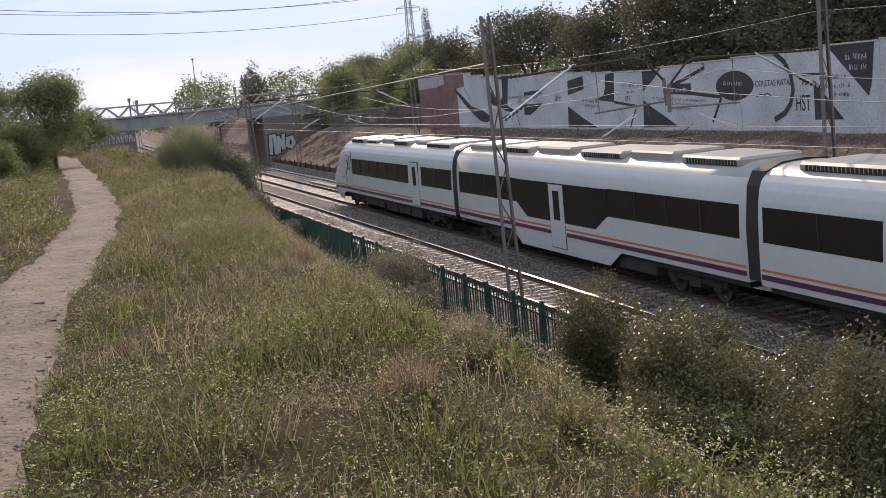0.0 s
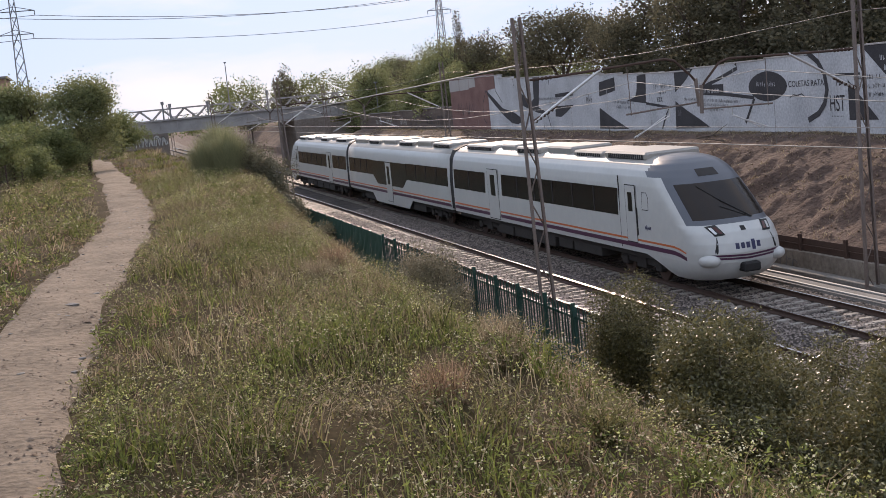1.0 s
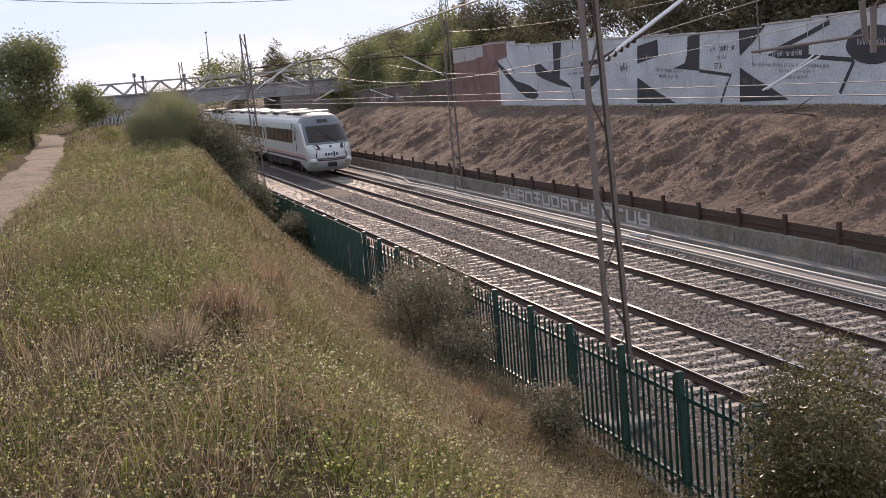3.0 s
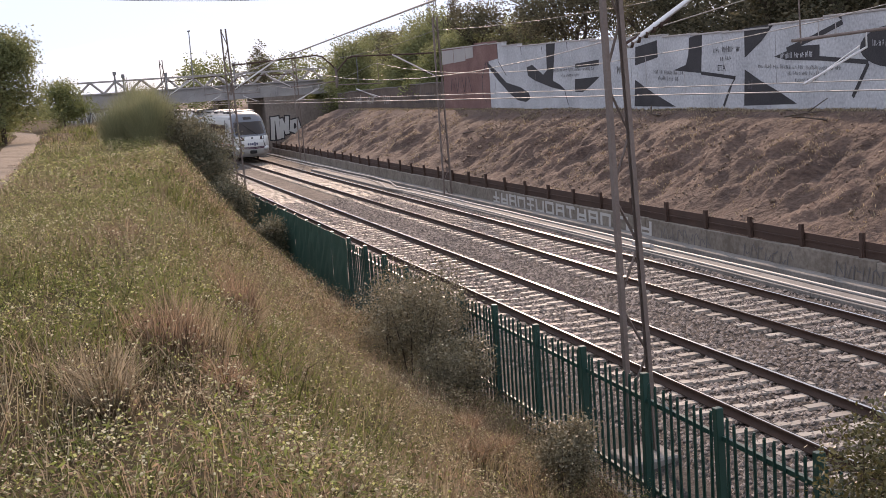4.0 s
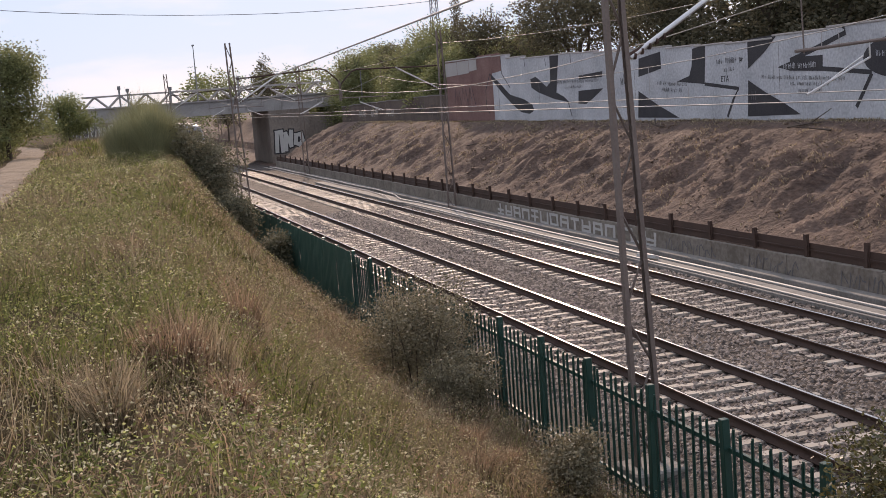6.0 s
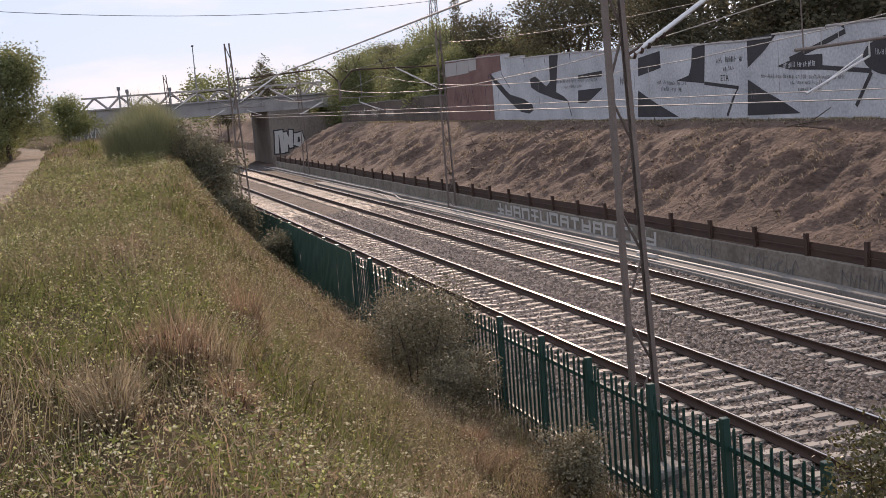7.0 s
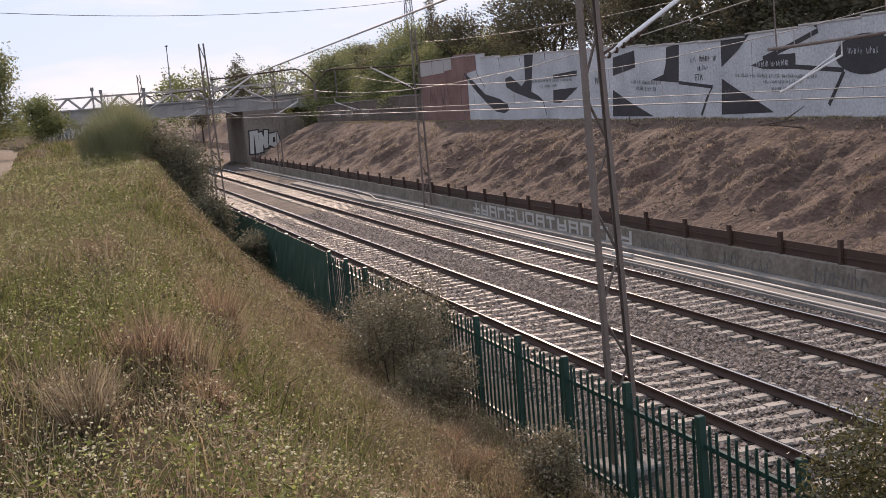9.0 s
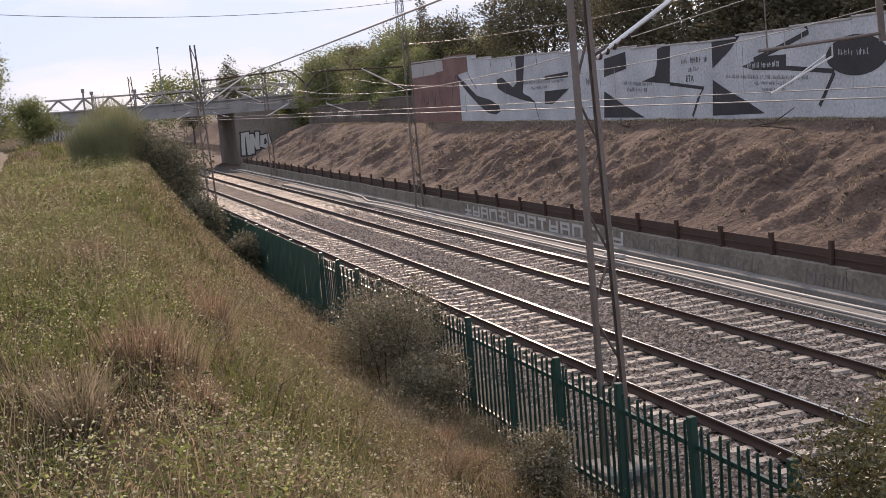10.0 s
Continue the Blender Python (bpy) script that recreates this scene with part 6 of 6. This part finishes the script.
def weeds(name, label, material, n, seed, keep, size, h, per=46, r0=0.15, fat=0.14):
    """Bushy weeds: many small leaves and seed flecks in loose tufts, denser at their tops."""
    xs_, hs, szs = [], [], []
    r = np.random.default_rng(seed)
    P = []
    for (x0, x1, y0, y1, share, k) in ((-10.9, FENCE_X - 0.15, 2.0, 22, 0.46, 1.0), (-15.6, FENCE_X - 0.15, -14, 2.0, 0.28, 1.5), (-14.4, -10.9, 2.0, 30, 0.05, 1.5), (-11.3, FENCE_X - 0.15, 22, 48, 0.19, 1.8), (-28, -13.4, -8, 80, 0.22, 3.0)):
        seed += 1
        x, y, cx, cy, vg = scatter(int(n * share), x0, x1, y0, y1, seed, keep, per, r0 * (1 + 0.3 * (k - 1)))
        t = r.random(len(x)) ** 0.6
        z = land(x, y) + np.minimum(h * vg * (0.45 + 0.9 * patch(x, y, 3.3, 1.3)), 0.66) * (1 - 0.2 * sstep(0.5, 0.95, slope_t(x, y))) * (t if per > 20 else 0.8 + 0.2 * t) * (0.5 + 0.5 * sstep(0.9, 1.8, np.abs(x - path_x(y))))
        P.append(np.stack([x, y, z, np.full(len(x), k)], 1))
    P = np.concatenate(P)
    p, k = P[:, :3], P[:, 3:]
    m = len(p)
    u = r.normal(size=(m, 3))
    u[:, 2] *= 0.55
    u /= np.linalg.norm(u, axis=1)[:, None]
    w = np.cross(u, r.normal(size=(m, 3)) + np.array([0, 0, 1.5]))
    w /= np.linalg.norm(w, axis=1)[:, None]
    s_ = size * k * r.uniform(0.5, 1.5, m)[:, None]
    v = np.stack([p, p + u * s_ * 0.5 + w * s_ * fat, p + u * s_, p + u * s_ * 0.5 - w * s_ * fat], 1).reshape(-1, 3)
    tagged(link(name, grid_mesh(name, v, np.arange(4 * m).reshape(-1, 4)), material), label, "weeds", kind="stuff")


weeds("olive_leaf_weeds", "bushy olive-green weeds with small leaves", OLIVEGRASS, 300000, 600, lambda x, y: np.clip(0.2 + 0.8 * patch(x, y, 2.2, 0.7), 0, 1) * (1 - 0.75 * zone_r(x, y)), 0.033, 0.48, 46, 0.14, 0.13)
weeds("green_leaf_weeds", "fresh green leafy weeds in patches", GREENGRASS, 340000, 620, zone_g, 0.038, 0.44, 46, 0.13, 0.13)
weeds("withered_weeds", "withered brown weeds on the slope", REDGRASS, 340000, 640, zone_r, 0.034, 0.46, 46, 0.13, 0.14)
weeds("straw_weeds", "straw-coloured dry weeds", DRYGRASS, 210000, 660, lambda x, y: np.clip(0.15 + 0.7 * patch(x, y, 1, 0.6) + 0.6 * slope_t(x, y), 0, 1) * (1 - 0.75 * zone_g(x, y)), 0.034, 0.5, 46, 0.13, 0.13)
weeds("yellow_flower_flecks", "tiny yellow-green flower clusters among the weeds", YELLOW, 66000, 700, lambda x, y: np.clip(0.9 * patch(x, y, 2.2, 0.7) * (0.2 + 0.8 * near_left(x, y)), 0, 1), 0.0145, 0.62, 5, 0.018, 0.36)
weeds("cream_flower_flecks", "tiny cream flower clusters among the weeds", CREAM, 62000, 680, lambda x, y: np.clip(0.1 + 0.9 * patch(x, y, 6, 0.7), 0, 1), 0.0145, 0.60, 5, 0.018, 0.36)


def bank_tufts():
    """Withered tufts on the bare bank and along the foot of the painted wall."""
    r = np.random.default_rng(90)
    m = 6000
    cx = np.where(r.random(m) < 0.8, r.uniform(8.9, 15.2, m), r.uniform(14.8, 15.95, m))
    cy = 5 + 100 * r.random(m) ** 1.25
    k = r.random(m) < np.clip(1.9 * patch(cx, cy, 3, 0.9) - 0.6, 0.06, 1) * (0.45 + 0.55 * sstep(9.5, 13.5, cx)) + 0.6 * (cx > 14.5)
    cx, cy = np.repeat(cx[k], 9), np.repeat(cy[k], 9)
    x, y = cx + 0.09 * r.normal(size=len(cx)), cy + 0.13 * r.normal(size=len(cx))
    x = np.minimum(x, WALL_X - 0.04)
    v, f, _ = blades(x, y, np.full(len(x), 0.15), np.full(len(x), 0.017) * (1 + 0.01 * y), 1.4, 91, cx, cy)
    tagged(link("bank_grass", grid_mesh("bank_grass", v, f), DRYGRASS), "sparse withered tufts on the earth bank", "grass", kind="stuff")


bank_tufts()


def bank_clods():
    """Loose clods and stones on the bare bank."""
    r = np.random.default_rng(93)
    n = 9000
    x, y = r.uniform(8.9, 15.4, n), 4 + 60 * r.random(n) ** 1.2
    k = r.random(n) < np.clip(1.6 * patch(x, y, 5, 1.1) - 0.3, 0.08, 1)
    x, y = x[k], y[k]
    n = len(x)
    s = np.clip(r.lognormal(-3.75, 0.45, n), 0.012, 0.09) * (1 + 0.01 * y)
    o = np.array([[1, 0, 0], [-1, 0, 0], [0, 1, 0], [0, -1, 0], [0, 0, 1], [0, 0, -1]], float)
    tri = np.array([[0, 2, 4], [2, 1, 4], [1, 3, 4], [3, 0, 4], [2, 0, 5], [1, 2, 5], [3, 1, 5], [0, 3, 5]])
    v = o[None] * s[:, None, None] * r.uniform(0.5, 1.3, (n, 6, 1)) + 0.25 * s[:, None, None] * r.normal(size=(n, 6, 3))
    v += np.stack([x, y, land(x, y) + 0.1 * s], 1)[:, None]
    f = (tri[None] + 6 * np.arange(n)[:, None, None]).reshape(-1, 3)
    tagged(link("bank_clods", grid_mesh("bank_clods", v.reshape(-1, 3), f), CLOD), "loose earth clods and stones on the bank", "clods", kind="stuff")


bank_clods()


def dead_branch(x, y, a_, ln, seed):
    r = random.Random(seed)
    bm, ends = bmesh.new(), []
    branches(bm, Vector((0, 0, 0.06)), Vector((0.97, 0, 0.1)).normalized(), ln, 0.035, 1, r, ends)
    ob = tagged(part("dead_branch", bm, BARK), "bare dead branch lying on the earth bank", "branch", "dead branches")
    ob.matrix_basis = on(x, y, 0, a_)


for k, q in enumerate(((14.3, 36.6, -80, 1.1), (14.1, 33.8, 110, 0.9), (13.2, 52.0, -60, 0.7), (14.4, 46.0, 95, 0.6), (12.2, 66.0, -75, 0.8))):
    dead_branch(*q, 70 + k)


def path_stones():
    r = random.Random(4)
    bm = bmesh.new()
    bmesh.ops.create_icosphere(bm, subdivisions=1, radius=1)
    for v in bm.verts:
        v.co *= r.uniform(0.75, 1.2)
    me = bpy.data.meshes.new("stone")
    bm.to_mesh(me)
    bm.free()
    me.materials.append(CONC)
    for i in range(90):
        y = r.uniform(-10, 45)
        x = float(path_x(np.array(y))) + r.uniform(-0.95, 0.95)
        s = r.uniform(0.02, 0.06) * (2 if i % 15 == 0 else 1)
        ob = tagged(new("stone", me), "small flat grey stone on the dirt path", "stone", "stones on the path")
        ob.matrix_basis = pose(x, y, float(land(x, y)) + 0.035, 0, 0, r.uniform(0, 360)) @ Matrix.Diagonal((s * 1.3, s, s * 0.5, 1))


path_stones()


def path_gravel():
    """Fine gravel, clods and trodden crumbs on the footpath, thickest along its edges."""
    r = np.random.default_rng(44)
    n = 9000
    y = -13 + 62 * r.random(n) ** 1.5
    side = np.where(r.random(n) < 0.62, 1, -1)
    x = path_x(y) + side * 1.02 * r.random(n) ** 0.55
    k = r.random(n) < 0.25 + 0.75 * np.clip(0.5 + 0.9 * wob(x, y, 1.9, 3), 0, 1)
    x, y = x[k], y[k]
    n = len(x)
    q = np.clip(r.lognormal(-4.25, 0.5, n), 0.006, 0.06)
    o = np.array([[1, 0, 0], [-1, 0, 0], [0, 1, 0], [0, -1, 0], [0, 0, 0.6], [0, 0, -0.6]], float)
    tri = np.array([[0, 2, 4], [2, 1, 4], [1, 3, 4], [3, 0, 4]])
    v = o[None] * q[:, None, None] * r.uniform(0.6, 1.4, (n, 6, 1)) + 0.2 * q[:, None, None] * r.normal(size=(n, 6, 3))
    v += np.stack([x, y, land(x, y) + 0.035 * (1 - np.clip(np.abs(x - path_x(y)), 0, 1) ** 2) + 0.012], 1)[:, None]
    tagged(link("path_gravel", grid_mesh("path_gravel", v.reshape(-1, 3), (tri[None] + 6 * np.arange(n)[:, None, None]).reshape(-1, 3)), CLOD), "loose gravel and earth crumbs on the footpath", "gravel", kind="stuff")


path_gravel()

# ---- sleepers, piece by piece ----
sm = sleeper_mesh()
rs = random.Random(1)
for tr in track_things:
    for i in range(-18, 150):
        link("sleeper", sm, None, tr, at=pose(0, 2.4 + 0.6 * i, rs.uniform(-0.008, 0.006), 0, 0, rs.uniform(-0.5, 0.5)))
    rows = 92.4 + 0.6 * np.arange(120)
    tops = np.concatenate([np.array([[-0.45, y - 0.11, -0.166], [2.18, y - 0.11, -0.166], [2.18, y + 0.11, -0.166], [-0.45, y + 0.11, -0.166]]) for y in rows])
    far = link("far_sleepers", grid_mesh("far_sleepers", tops, np.arange(480).reshape(-1, 4)), SLEEPER, tr)
    far["kind"] = "stuff"


# ---- what moves ----
def motions():
    for car, off, turn in CARS:
        walk(car, [(t, pose(TRACK2 + GAUGE / 2, y + off, 0, 0, 0, turn)) for t, y in TRAIN_ROWS])


motions()
